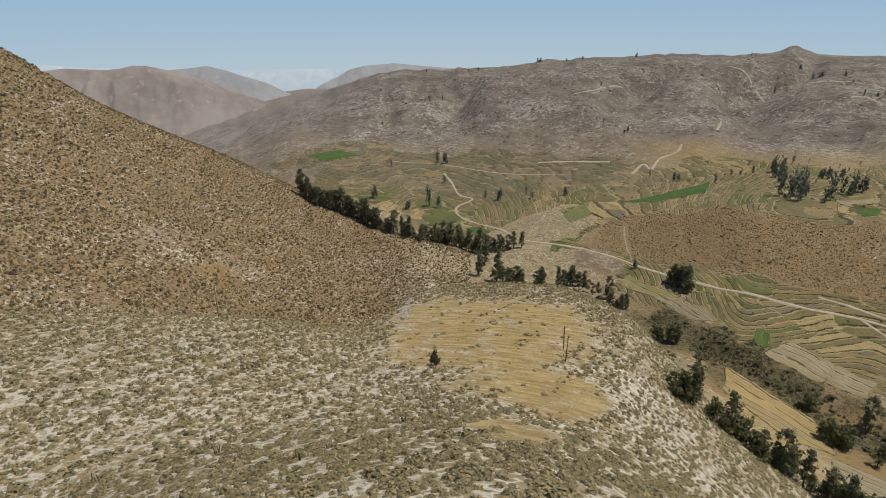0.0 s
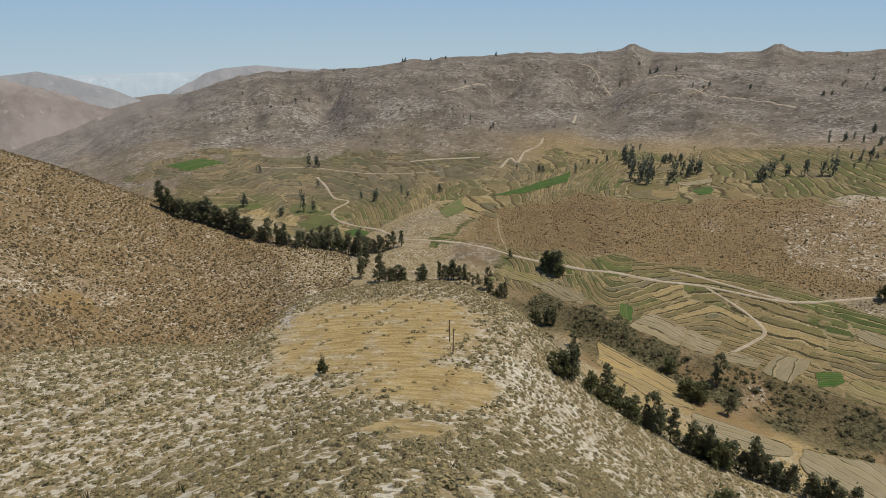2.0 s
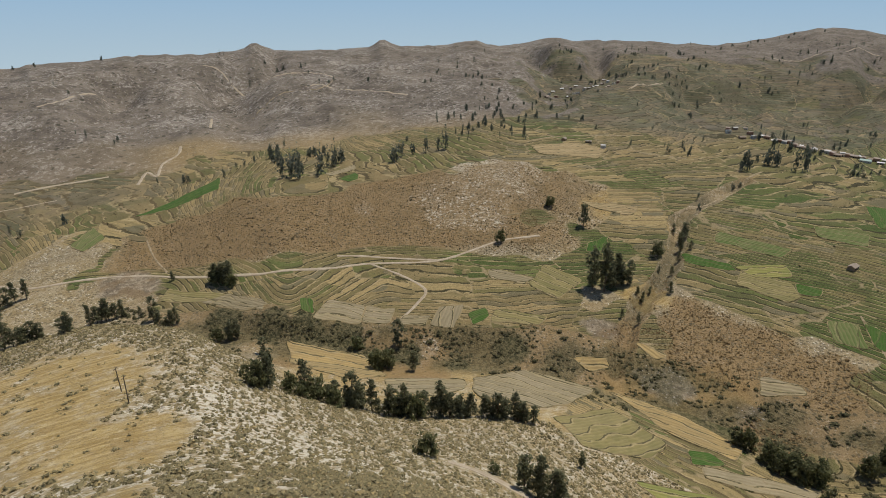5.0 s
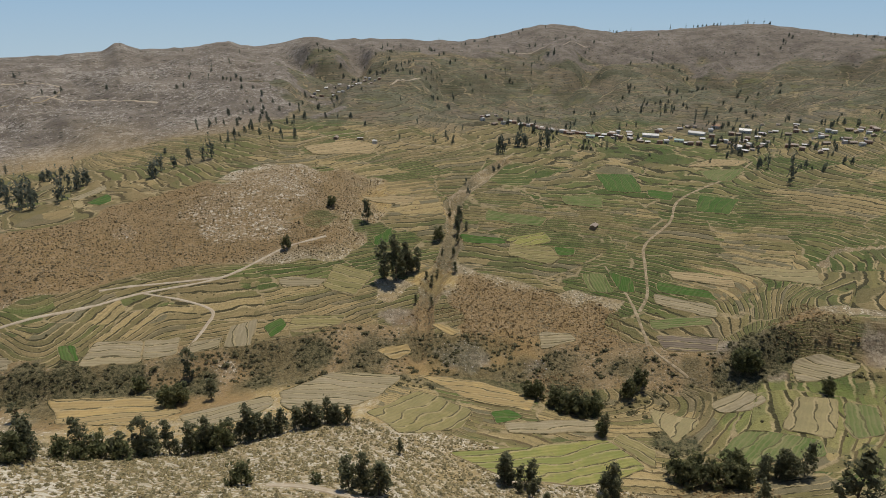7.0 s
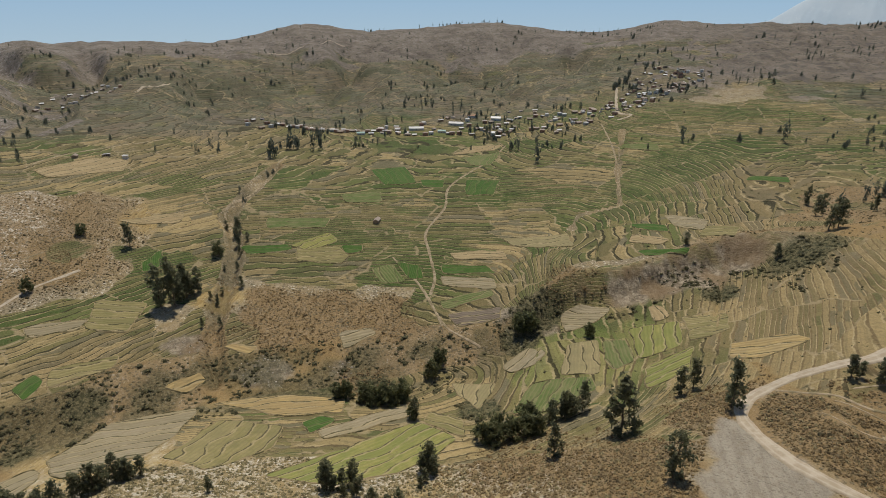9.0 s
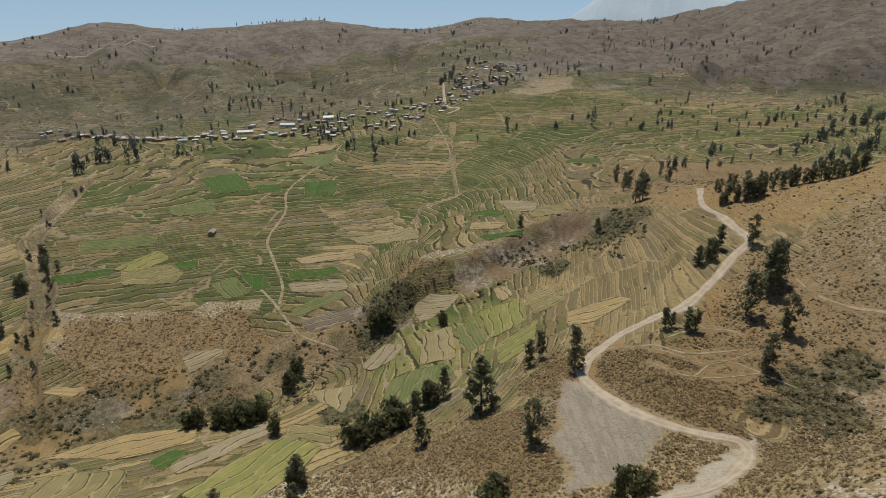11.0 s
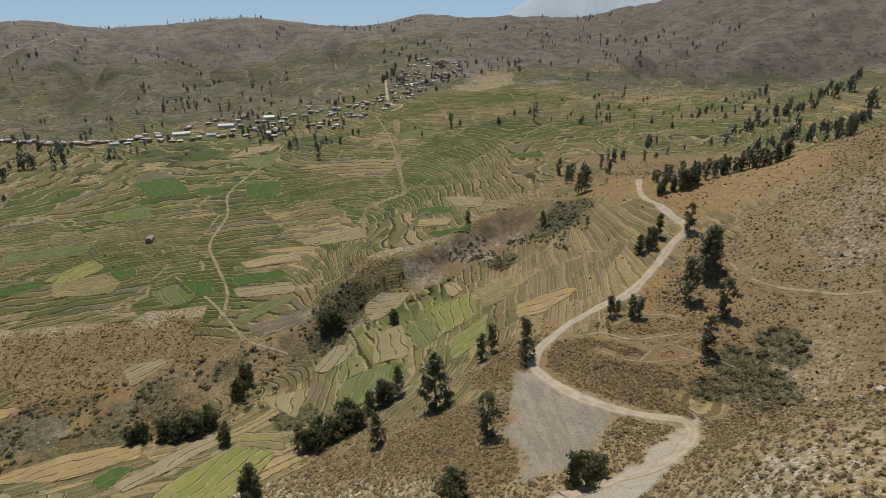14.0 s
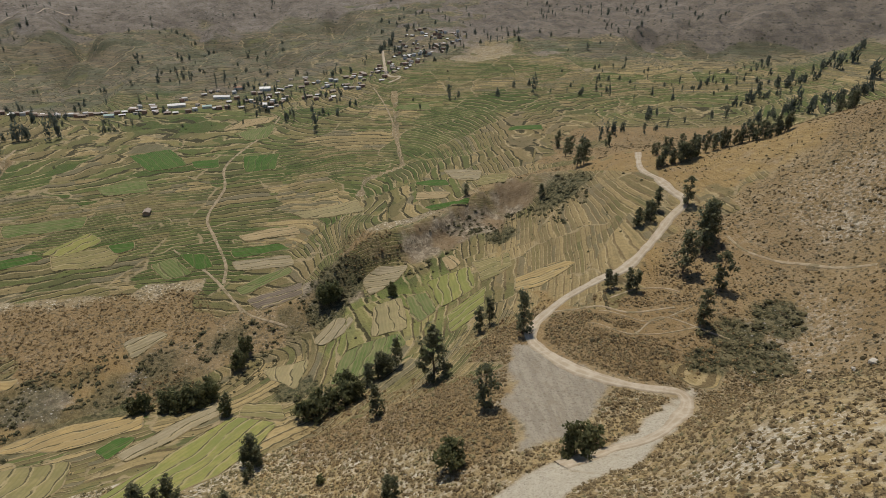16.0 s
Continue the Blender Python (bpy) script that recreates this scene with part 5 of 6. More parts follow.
# ---- trees ----
def leaf_material(name, dark, light):
    g = Nodes(name, 0.8)
    col = g.mix(g.island(), dark, light)
    col = g.mix(g.math("MULTIPLY", g.random(), 0.4), col, (0.085, 0.08, 0.04))
    m = g.done(col)
    # thin leaves let some light through
    thin, both = g.t.nodes.new("ShaderNodeBsdfTranslucent"), g.t.nodes.new("ShaderNodeMixShader")
    g.put(thin.inputs["Color"], col)
    both.inputs[0].default_value = 0.5
    g.t.links.new(g.p.outputs[0], both.inputs[1])
    g.t.links.new(thin.outputs[0], both.inputs[2])
    g.t.links.new(both.outputs[0], g.t.nodes["Material Output"].inputs["Surface"])
    return m


def bark_material():
    g = Nodes("bark")
    return g.done(g.mix(g.noise(0.8, 4), (0.09, 0.07, 0.05), (0.20, 0.165, 0.125)), g.noise(0.3, 3), 0.05)


BARK = bark_material()
LEAVES = leaf_material("eucalyptus_leaves", (0.122, 0.136, 0.080), (0.28, 0.28, 0.165))
# far trees: distance haze put into a paler, greyer leaf colour
FAR_HAZE_LEAVES = leaf_material("far_haze_leaves", (0.095, 0.112, 0.088), (0.195, 0.21, 0.165))
BUSH_LEAVES = leaf_material("broad_leaves", (0.106, 0.124, 0.058), (0.25, 0.248, 0.12))


def tube(points, radii, sides=6):
    """A tapered limb along a line."""
    co, faces = [], []
    for k, (p, r) in enumerate(zip(points, radii)):
        d = (Vector(points[min(k + 1, len(points) - 1)]) - Vector(points[max(k - 1, 0)])).normalized()
        u = d.orthogonal().normalized()
        v = d.cross(u)
        for s in range(sides):
            a = 2 * math.pi * s / sides
            co.append(Vector(p) + (u * math.cos(a) + v * math.sin(a)) * r)
    for k in range(len(points) - 1):
        for s in range(sides):
            t = (s + 1) % sides
            faces.append((k * sides + s, k * sides + t, (k + 1) * sides + t, (k + 1) * sides + s))
    return co, faces


def joined(pieces):
    co, faces = [], []
    for c, f in pieces:
        n = len(co)
        co += list(c)
        faces += [tuple(i + n for i in q) for q in f]
    return co, faces


def mesh_py(name, pieces, mat, smooth_faces=False):
    co, faces = joined(pieces)
    me = bpy.data.meshes.new(name)
    me.from_pydata([tuple(c) for c in co], [], faces)
    me.materials.append(mat)
    if smooth_faces:
        me.polygons.foreach_set("use_smooth", np.ones(len(me.polygons), bool))
    return me


def clump(rnd, c, size, n):
    """A bunch of leaves: small three-cornered sprays about a twig end."""
    co, faces = [], []
    for _ in range(n):
        p = Vector((rnd.gauss(0, 0.42), rnd.gauss(0, 0.42), rnd.gauss(0, 0.36))) * size + c
        face = ((p - c) / size + Vector((rnd.gauss(0, 0.55), rnd.gauss(0, 0.55), 0.45 + rnd.gauss(0, 0.45)))).normalized()
        u = Matrix.Rotation(rnd.random() * 6.28, 3, face) @ face.orthogonal().normalized()
        v = face.cross(u)
        s = size * rnd.uniform(0.35, 0.75)
        k = len(co)
        co += [p + u * s, p - u * s * 0.5 + v * s * 0.55, p - u * s * 0.4 - v * s * 0.55]
        faces.append((k, k + 1, k + 2))
    return co, faces


def tree_model(seed, tall, clumps, leaves, label):
    """A tree twelve metres high: trunk with limbs, and a crown of leaf bunches with gaps."""
    rnd = random.Random(seed)
    lean = Vector((rnd.uniform(-0.7, 0.7), rnd.uniform(-0.7, 0.7), 0))
    top = 11.0 if tall else 7.0
    stem = [Vector((0, 0, -0.6)) + Vector((0, 0, (top + 0.6) * k / 6)) + lean * (k / 6) ** 2 + Vector((rnd.gauss(0, 0.10), rnd.gauss(0, 0.10), 0)) for k in range(7)]
    pieces = [tube(stem, [0.26 - 0.036 * k for k in range(7)])]
    tips = [stem[-1] + Vector((0, 0, 0.4)), stem[-1]]
    n = 17 if tall else 12
    base_h = rnd.uniform(0.10, 0.24) if tall else 0.12
    lobes = [rnd.uniform(0.6, 1.35) for _ in range(4)]
    for k in range(n):
        h = base_h + (0.97 - base_h) * (k + rnd.random()) / n
        i = min(5, int(h * 6))
        base = stem[i].lerp(stem[i + 1], h * 6 - i)
        a = k * 2.4 + rnd.uniform(-0.6, 0.6)
        if tall:
            reach = (0.35 + 1.65 * math.sin(math.pi * min(1, (h * 0.92 + 0.10))) ** 0.8) * lobes[int(h * 3.99)] * rnd.uniform(0.5, 1.15)
        else:
            reach = rnd.uniform(2.2, 4.6) * (1.1 - 0.5 * h)
        up = rnd.uniform(0.5, 1.5) if tall else rnd.uniform(0.4, 3.0)
        mid = base + Vector((math.cos(a) * reach * 0.5, math.sin(a) * reach * 0.5, up * 0.6))
        end = base + Vector((math.cos(a) * reach, math.sin(a) * reach, up))
        pieces.append(tube([base, mid, end], [0.09, 0.06, 0.02], 4))
        tips += [end, mid.lerp(end, 0.4)]
    crown = []
    for k in range(clumps):
        t = tips[k % len(tips)]
        s = rnd.uniform(0.55, 1.1) * (1.0 if tall else 1.55)
        off = Vector((rnd.gauss(0, 0.45), rnd.gauss(0, 0.45), rnd.gauss(0, 0.65 if tall else 0.7)))
        c = t + off * (1.0 if tall else 1.5)
        c.z = max(c.z, 0.9)
        crown.append(clump(rnd, c, s if leaves > 5 else s * 2.3, leaves))
    root = new("tree")
    for name, me in (("trunk", mesh_py("trunk", pieces, BARK, True)), ("crown", mesh_py("crown", crown, LEAVES if tall else BUSH_LEAVES))):
        ob = new(name, me)
        ob.parent = root
    return tagged(root, label, "tree", "trees of the valley")


TALL = [tree_model(s, True, 80, 13, "tall dark green eucalyptus with an uneven crown") for s in (11, 12, 13, 14, 15, 16)]
ROUND = [tree_model(s, False, 74, 15, "broad dark green tree with a low crown") for s in (21, 22, 23)]
SMALL = [tree_model(s, s % 2, 22, 4, "small dark far tree on a terraced slope") for s in (31, 32, 33, 34)]
tree_rnd = random.Random(77)


def plant(models, x, y, height, wide=1.0):
    ob = tree_rnd.choice(models)
    s = height / 12.0 * (1.0 if ob not in ROUND else 1.2)
    w = s * wide * tree_rnd.uniform(0.85, 1.15)
    m = pose(x, y, ground_z(x, y) - 0.1, 0, 0, tree_rnd.uniform(0, 360)) @ Matrix.Diagonal((w, w, s, 1))
    return copy_thing(ob, m)


far_spots = []
for kind, trees in GROVES:
    for x, y, h in trees:
        x, y, h = x + tree_rnd.gauss(0, 1.3), y + tree_rnd.gauss(0, 1.3), h * tree_rnd.uniform(0.78, 1.15)
        if math.hypot(x, y) > 570:
            far_spots.append((x, y, h))
        elif kind == "tall":
            plant(TALL, x, y, h, 1.1 if h < 15 else 0.95)
        else:
            plant(ROUND, x, y, min(h, 13), 0.9)
    # younger trees fill the rows between neighbours
    for (ax, ay, ah), (bx, by, bh) in zip(trees, trees[1:]):
        if kind == "tall" and 4 < math.hypot(bx - ax, by - ay) < 22 and math.hypot(ax, ay) < 540:
            for u in ((0.33, 0.67) if math.hypot(bx - ax, by - ay) > 6.5 else (0.5,)):
                u = u + tree_rnd.uniform(-0.12, 0.12)
                plant(TALL, ax + (bx - ax) * u + tree_rnd.gauss(0, 0.8), ay + (by - ay) * u + tree_rnd.gauss(0, 0.8), min(ah, bh) * tree_rnd.uniform(0.6, 1.0), 1.2)

for count, low, high, course in BELTS:
    for _ in range(count):
        u = tree_rnd.random() * (len(course) - 1)
        k = int(u)
        x = course[k][0] + (course[k + 1][0] - course[k][0]) * (u - k) + tree_rnd.gauss(0, 5)
        y = course[k][1] + (course[k + 1][1] - course[k][1]) * (u - k) + tree_rnd.gauss(0, 5)
        if math.hypot(x, y) > 540:
            far_spots.append((x, y, tree_rnd.uniform(low, high)))
        else:
            plant(TALL, x, y, tree_rnd.uniform(low, high), 1.05)

# far trees, in loose rows and clusters on the upper terraces and crests
spread = np.random.default_rng(8)
n = 14000
fb, fr = spread.uniform(-152, 6, n), spread.uniform(700, 2050, n)
fx, fy = -np.sin(np.radians(fb)) * fr, np.cos(np.radians(fb)) * fr
fz, ffarm, fzone, _, _ = soil(fx, fy)
good = -0.12 + 0.9 * fbm(fx, fy, 130, 3) + 0.75 * fbm(fx, fy, 26, 2) + 0.16 * smooth(-56, -78, fb) - 0.25 * smooth(-50, -30, fb)
pick = np.nonzero((good > 0.12) & (fzone > 8.2) & (fzone < 10.9) & (spread.random(n) < 0.10 + 0.08 * (fb < -55) + 0.5 * (good > 0.34)))[0]
far_spots += [(float(fx[k]), float(fy[k]), spread.uniform(5, 11)) for k in pick]
for b0, b1, count in ((-97, -84, 26), (-13, -8, 6), (-6, 3, 4), (-19, -17, 3)):
    for k in range(count):
        b = radians(spread.uniform(b0, b1))
        r = float(np.interp(math.degrees(b), FINE, LINE_R[-3])) - spread.uniform(-5, 25)
        far_spots.append((-math.sin(b) * r, math.cos(b) * r, spread.uniform(6, 10)))


def model_arrays(ob):
    """Crown and trunk of a tree model as one set of corners and triangles, one metre high."""
    co, tri = [Vector((math.cos(a) * 0.014, math.sin(a) * 0.014, z)) for z in (-0.05, 0.6) for a in (0, 2.1, 4.2)], []
    tri = [t for k in range(3) for t in ((k, (k + 1) % 3, 3 + (k + 1) % 3), (k, 3 + (k + 1) % 3, 3 + k))]
    for o in [c for c in ob.children if c.name.startswith("crown")]:
        me, n = o.data, len(co)
        co += [v.co / 12.0 for v in me.vertices]
        for p in me.polygons:
            v = [i + n for i in p.vertices]
            tri += [(v[0], v[k], v[k + 1]) for k in range(1, len(v) - 1)]
    return np.array([c[:] for c in co]), np.array(tri)


FAR_TREES = [model_arrays(ob) for ob in SMALL]
for ob in TALL + ROUND + SMALL:
    for o in (*ob.children_recursive, ob):
        bpy.data.objects.remove(o)


# ---- shrubs, bushes and stones: too many to count ----
def scrub_material(name, stops):
    g = Nodes(name)
    col = g.ramp(g.island(), stops)
    return g.done(g.mix(g.math("MULTIPLY", g.noise(0.35, 2), 0.35), col, (0.20, 0.165, 0.10)))


DRY_SHRUB = scrub_material("dry_shrub", [(0.0, (0.130, 0.114, 0.060)), (0.4, (0.215, 0.186, 0.100)), (0.7, (0.285, 0.238, 0.126)), (1.0, (0.39, 0.30, 0.142))])
DARK_SHRUB = scrub_material("dark_scrub", [(0.0, (0.055, 0.045, 0.024)), (0.5, (0.095, 0.076, 0.040)), (1.0, (0.19, 0.142, 0.07))])
BROWN_SHRUB = scrub_material("brown_shrub", [(0.0, (0.125, 0.084, 0.042)), (0.5, (0.215, 0.145, 0.068)), (1.0, (0.34, 0.23, 0.105))])
TAWNY_SHRUB = scrub_material("tawny_shrub", [(0.0, (0.115, 0.080, 0.042)), (0.45, (0.190, 0.138, 0.072)), (0.8, (0.255, 0.190, 0.100)), (1.0, (0.34, 0.25, 0.125))])
GREEN_SHRUB = scrub_material("green_shrub", [(0.0, (0.03, 0.034, 0.015)), (0.6, (0.065, 0.065, 0.03)), (1.0, (0.115, 0.10, 0.045))])
STONE = scrub_material("pale_stone", [(0.0, (0.26, 0.235, 0.2)), (0.5, (0.42, 0.385, 0.33)), (1.0, (0.55, 0.51, 0.45))])


def shrub_model(seed, sides, sprays, leaf=1.0):
    """A low shrub: a rounded, uneven cushion and loose sprays of twigs about it, one metre across the radius."""
    rnd = random.Random(seed)
    co, tri = [], []
    for ring, (reach, up) in enumerate(((0.66, -0.2), (0.60, 0.16), (0.32, 0.42))):
        for k in range(sides):
            a = 2 * math.pi * (k + 0.5 * ring) / sides
            r = reach * rnd.uniform(0.78, 1.12)
            co.append((math.cos(a) * r, math.sin(a) * r, up * rnd.uniform(0.85, 1.15)))
    co.append((rnd.uniform(-0.1, 0.1), rnd.uniform(-0.1, 0.1), rnd.uniform(0.48, 0.6)))
    for ring in range(2):
        for k in range(sides):
            p, q = ring * sides + k, ring * sides + (k + 1) % sides
            tri += [(p, q, p + sides), (q, q + sides, p + sides)]
    for k in range(sides):
        tri.append((2 * sides + k, 2 * sides + (k + 1) % sides, 3 * sides))
    for _ in range(sprays):
        a, e = rnd.uniform(0, 6.28), math.asin(rnd.uniform(0.05, 1.0))
        d = Vector((math.cos(a) * math.cos(e), math.sin(a) * math.cos(e), math.sin(e) * 0.85))
        c = d * rnd.uniform(0.55, 0.98)
        face = (d + Vector((rnd.gauss(0, 0.4), rnd.gauss(0, 0.4), 0.55 + rnd.gauss(0, 0.35)))).normalized()
        u = Matrix.Rotation(rnd.uniform(0, 6.28), 3, face) @ face.orthogonal().normalized()
        v = face.cross(u)
        s = rnd.uniform(0.22, 0.42) * leaf
        n0 = len(co)
        co += [tuple(c + u * s * 1.1), tuple(c - u * s * 0.5 + v * s * 0.75), tuple(c - u * s * 0.5 - v * s * 0.75)]
        tri.append((n0, n0 + 1, n0 + 2))
    return np.array(co), np.array(tri)


def scatter(name, x, y, size, flat, models, mat, label, category, sink=0.0):
    """All of a growth in one mesh."""
    rng2 = np.random.default_rng(len(x))
    z = land(x, y)[0] - sink
    which = rng2.integers(0, len(models), len(x))
    cos, tris, base = [], [], 0
    for k, (mc, mt) in enumerate(models):
        i = np.nonzero(which == k)[0]
        if not len(i):
            continue
        a = rng2.uniform(0, 2 * np.pi, len(i))
        c, s = np.cos(a)[:, None], np.sin(a)[:, None]
        px = (mc[None, :, 0] * c - mc[None, :, 1] * s) * size[i][:, None] + x[i][:, None]
        py = (mc[None, :, 0] * s + mc[None, :, 1] * c) * size[i][:, None] + y[i][:, None]
        pz = mc[None, :, 2] * (size[i] * flat[i])[:, None] + z[i][:, None]
        cos.append(np.stack([px, py, pz], -1).reshape(-1, 3))
        tris.append((mt[None] + (base + np.arange(len(i)) * len(mc))[:, None, None]).reshape(-1, 3))
        base += len(i) * len(mc)
    co, tri = np.vstack(cos), np.vstack(tris)
    return tagged(new(name, mesh_from(name, co, tri.ravel(), np.full(len(tri), 3), mat)), label, category, kind="stuff")


def jittered(step, reach, seed):
    q = np.random.default_rng(seed)
    g = np.arange(-reach, reach, step)
    x, y = (v.ravel() for v in np.meshgrid(g, g))
    x, y = x + q.uniform(-0.48, 0.48, len(x)) * step, y + q.uniform(-0.48, 0.48, len(y)) * step
    b = bearing(x, y)
    ok = (b < 46) & (b > -174)
    return x[ok], y[ok], b[ok], q


spots = np.array(far_spots)
scatter("far_trees", spots[:, 0], spots[:, 1], spots[:, 2] * 0.70, spread.uniform(1.35, 2.2, len(spots)), FAR_TREES, FAR_HAZE_LEAVES, "small dark trees dotting the far terraced slopes", "trees")
NEAR_SHRUBS = [shrub_model(s, 5, 58, 0.78) for s in range(40, 47)]
THICKET = [shrub_model(s, 5, 16) for s in range(47, 50)]
FAR_SHRUBS = [shrub_model(s, 3, 11, 1.15) for s in range(50, 56)]
TINY_SHRUBS = [shrub_model(s, 3, 5, 1.2) for s in range(56, 62)]

# low shrubs over the near spur
x, y, b, q = jittered(1.42, 345, 1)
r = np.hypot(x, y)
zone = base_height(x, y)[1]
keep = (r > 10) & (zone < 3.3 + 0.9 * ((b > -26) | (b < -100))) & (cover(x, y, b, r, zone) < 0.4)
x, y, b, q_r, zone = x[keep], y[keep], b[keep], r[keep], zone[keep]
rows = np.sin((x * 0.55 - y * 0.35) * 1.15 + 2.2 * fbm(x, y, 18, 2))
open_ground = 0.16 * fbm(x, y, 14, 3) + 0.26 * rows + 0.1 * patches("pale", x, y) + 0.72 * patches("straw", x, y) - 0.25 * patches("rust", x, y)
open_ground = open_ground - 0.22 * (b < -104)
keep = (q.random(len(x)) > 0.36 + open_ground) & (worked(x, y) < 0.3) & (inside(SPOIL, x, y) < -1) & (tipped(x, y) < 0.4)
x, y = x[keep], y[keep]
size, flat, close = q.lognormal(-0.22, 0.36, len(x)).clip(0.3, 1.5), q.uniform(0.6, 1.1, len(x)), np.hypot(x, y) < 98
rusty = (bearing(x, y) < -96 + 10 * fbm(x, y, 30, 2)) & (q.random(len(x)) < 0.85)
for group, models in ((close, NEAR_SHRUBS), (~close, FAR_SHRUBS)):
    for pick, mat, label in ((group & ~rusty, DRY_SHRUB, "grey-olive dry shrubs and tufts over the stony slope"), (group & rusty, TAWNY_SHRUB, "tawny brown dry shrubs over the slope by the road")):
        scatter("dry_shrubs", x[pick], y[pick], size[pick], flat[pick], models, mat, label, "shrubs")

# shrubs of the farther slopes
x, y, b, q = jittered(2.0, 600, 2)
r = np.hypot(x, y)
zone = base_height(x, y)[1]
wild = cover(x, y, b, r, zone) < 0.4
left = (b > -3) & (zone > 3.6) & (zone < 7.4)
right = (b < -114) & (zone > 3.6) & (zone < 6.2)
mid = (zone > 7.0) & (zone < 8.2) & (b < -16) & (b > -64)
gap = (b < -115) & (zone > 5.9) & (zone < 7.8) & (r < 620) & (q.random(len(x)) < 0.4)
keep = wild & (left | right | mid | gap)
x, y = x[keep], y[keep]
keep = (q.random(len(x)) > 0.26 - 0.16 * (bearing(x, y) > -3) - 0.12 * (bearing(x, y) < -10) * (bearing(x, y) > -66) + 0.5 * fbm(x, y, 18, 3) + 0.25 * patches("pale", x, y) + 0.5 * patches("straw", x, y)) & (worked(x, y) < 0.3)
x, y = x[keep], y[keep]
size, flat, group = (q.lognormal(0.05, 0.38, len(x)) * (1 - 0.35 * (bearing(x, y) < -10))).clip(0.35, 2.2), q.uniform(0.6, 1.1, len(x)), q.random(len(x)) < 0.68
scatter("slope_shrubs", x[group], y[group], size[group], flat[group], TINY_SHRUBS, DARK_SHRUB, "grey-olive scrub scattered over dry hillsides", "shrubs")
scatter("slope_shrubs", x[~group], y[~group], size[~group], flat[~group], TINY_SHRUBS, BROWN_SHRUB, "brown scrub scattered over dry hillsides", "shrubs")

# bushes on terrace edges and along field borders
x, y, b, q = jittered(3.4, 900, 3)
z0, level, farm, zone = land(x, y)
f = level - np.floor(level)
keep = (farm > 0.5) & (f > 0.66) & (f < 0.98) & (q.random(len(x)) < 0.34 + 0.6 * np.maximum(0, fbm(x, y, 40, 3))) & (worked(x, y) < 0.3)
x, y = x[keep], y[keep]
scatter("terrace_bushes", x, y, q.lognormal(-0.35, 0.4, len(x)).clip(0.4, 2.2), q.uniform(0.5, 1.0, len(x)), TINY_SHRUBS, GREEN_SHRUB,
        "dark bushes growing along terrace walls", "bushes")

# thicket of the river bed and gullies
x, y, b, q = jittered(2.6, 480, 4)
r = np.hypot(x, y)
zone = base_height(x, y)[1]
river = ((zone > 4.55) & (zone < 6.05) & (b < -14) & (b > -100)) | ((zone > 4.8) & (zone < 5.5) & (b <= -100) & (b > -128))
thick = patches("lush", x, y)
keep = ((river & (fbm(x, y, 16, 3) > -0.02)) | (thick > 0.35)) & (q.random(len(x)) < 0.55) & (worked(x, y) < 0.3)
x, y = x[keep], y[keep]
scatter("river_thicket", x, y, q.lognormal(0.25, 0.4, len(x)).clip(0.5, 3.2), q.uniform(0.6, 1.05, len(x)), THICKET, GREEN_SHRUB,
        "dark green thicket along the river bed", "bushes")

# brown brush on the banks and knolls
x, y, b, q = jittered(1.8, 420, 5)
r = np.hypot(x, y)
zone = base_height(x, y)[1]
knoll = (zone > 2.2) & (zone < 4.9) & (b < -90) & (b > -147) & (cover(x, y, b, r, zone) < 0.4) & (fbm(x, y, 25, 3) > -0.12)
keep = ((patches("rust", x, y) > 0.3) | knoll | ((ravine(x, y)[1] > 0.3) & (q.random(len(x)) < 0.5))) & (zone > 2.2) & (b < -55) & (q.random(len(x)) < 0.75) & (worked(x, y) < 0.3) & (inside(SPOIL, x, y) < -1) & (tipped(x, y) < 0.4)
x, y = x[keep], y[keep]
scatter("brown_brush", x, y, q.lognormal(-0.42, 0.42, len(x)).clip(0.3, 1.6), q.uniform(0.6, 1.1, len(x)), FAR_SHRUBS, BROWN_SHRUB,
        "rust-brown dry brush on the river banks", "bushes")


# ---- village ----
def wall_material(name, a, b):
    g = Nodes(name)
    return g.done(g.mix(g.noise(1.5, 4), a, b), g.noise(0.5, 3), 0.05)


ADOBE = wall_material("adobe", (0.25, 0.18, 0.12), (0.34, 0.26, 0.18))
PLASTER = wall_material("plaster", (0.55, 0.51, 0.44), (0.66, 0.62, 0.55))
BRICK = wall_material("brick_wall", (0.34, 0.19, 0.13), (0.40, 0.25, 0.17))
DARK = wall_material("dark_opening", (0.03, 0.028, 0.025), (0.05, 0.045, 0.04))


def roof_material(name, a, b, rough):
    g = Nodes(name, rough)
    col = g.mix(g.random(), a, b)
    return g.done(g.mix(g.math("MULTIPLY", g.noise(1.2, 4), 0.5), col, (0.2, 0.16, 0.13)))


TIN = roof_material("grey_tin", (0.45, 0.44, 0.43), (0.82, 0.81, 0.79), 0.5)
RUST_TIN = roof_material("rusty_tin", (0.28, 0.22, 0.17), (0.44, 0.37, 0.31), 0.7)
WHITE_TIN = roof_material("white_tin", (0.80, 0.80, 0.79), (0.85, 0.85, 0.84), 0.45)
TEAL_TIN = roof_material("teal_tin", (0.25, 0.42, 0.38), (0.30, 0.48, 0.44), 0.5)
TILE = roof_material("orange_tile", (0.45, 0.25, 0.16), (0.52, 0.31, 0.2), 0.8)


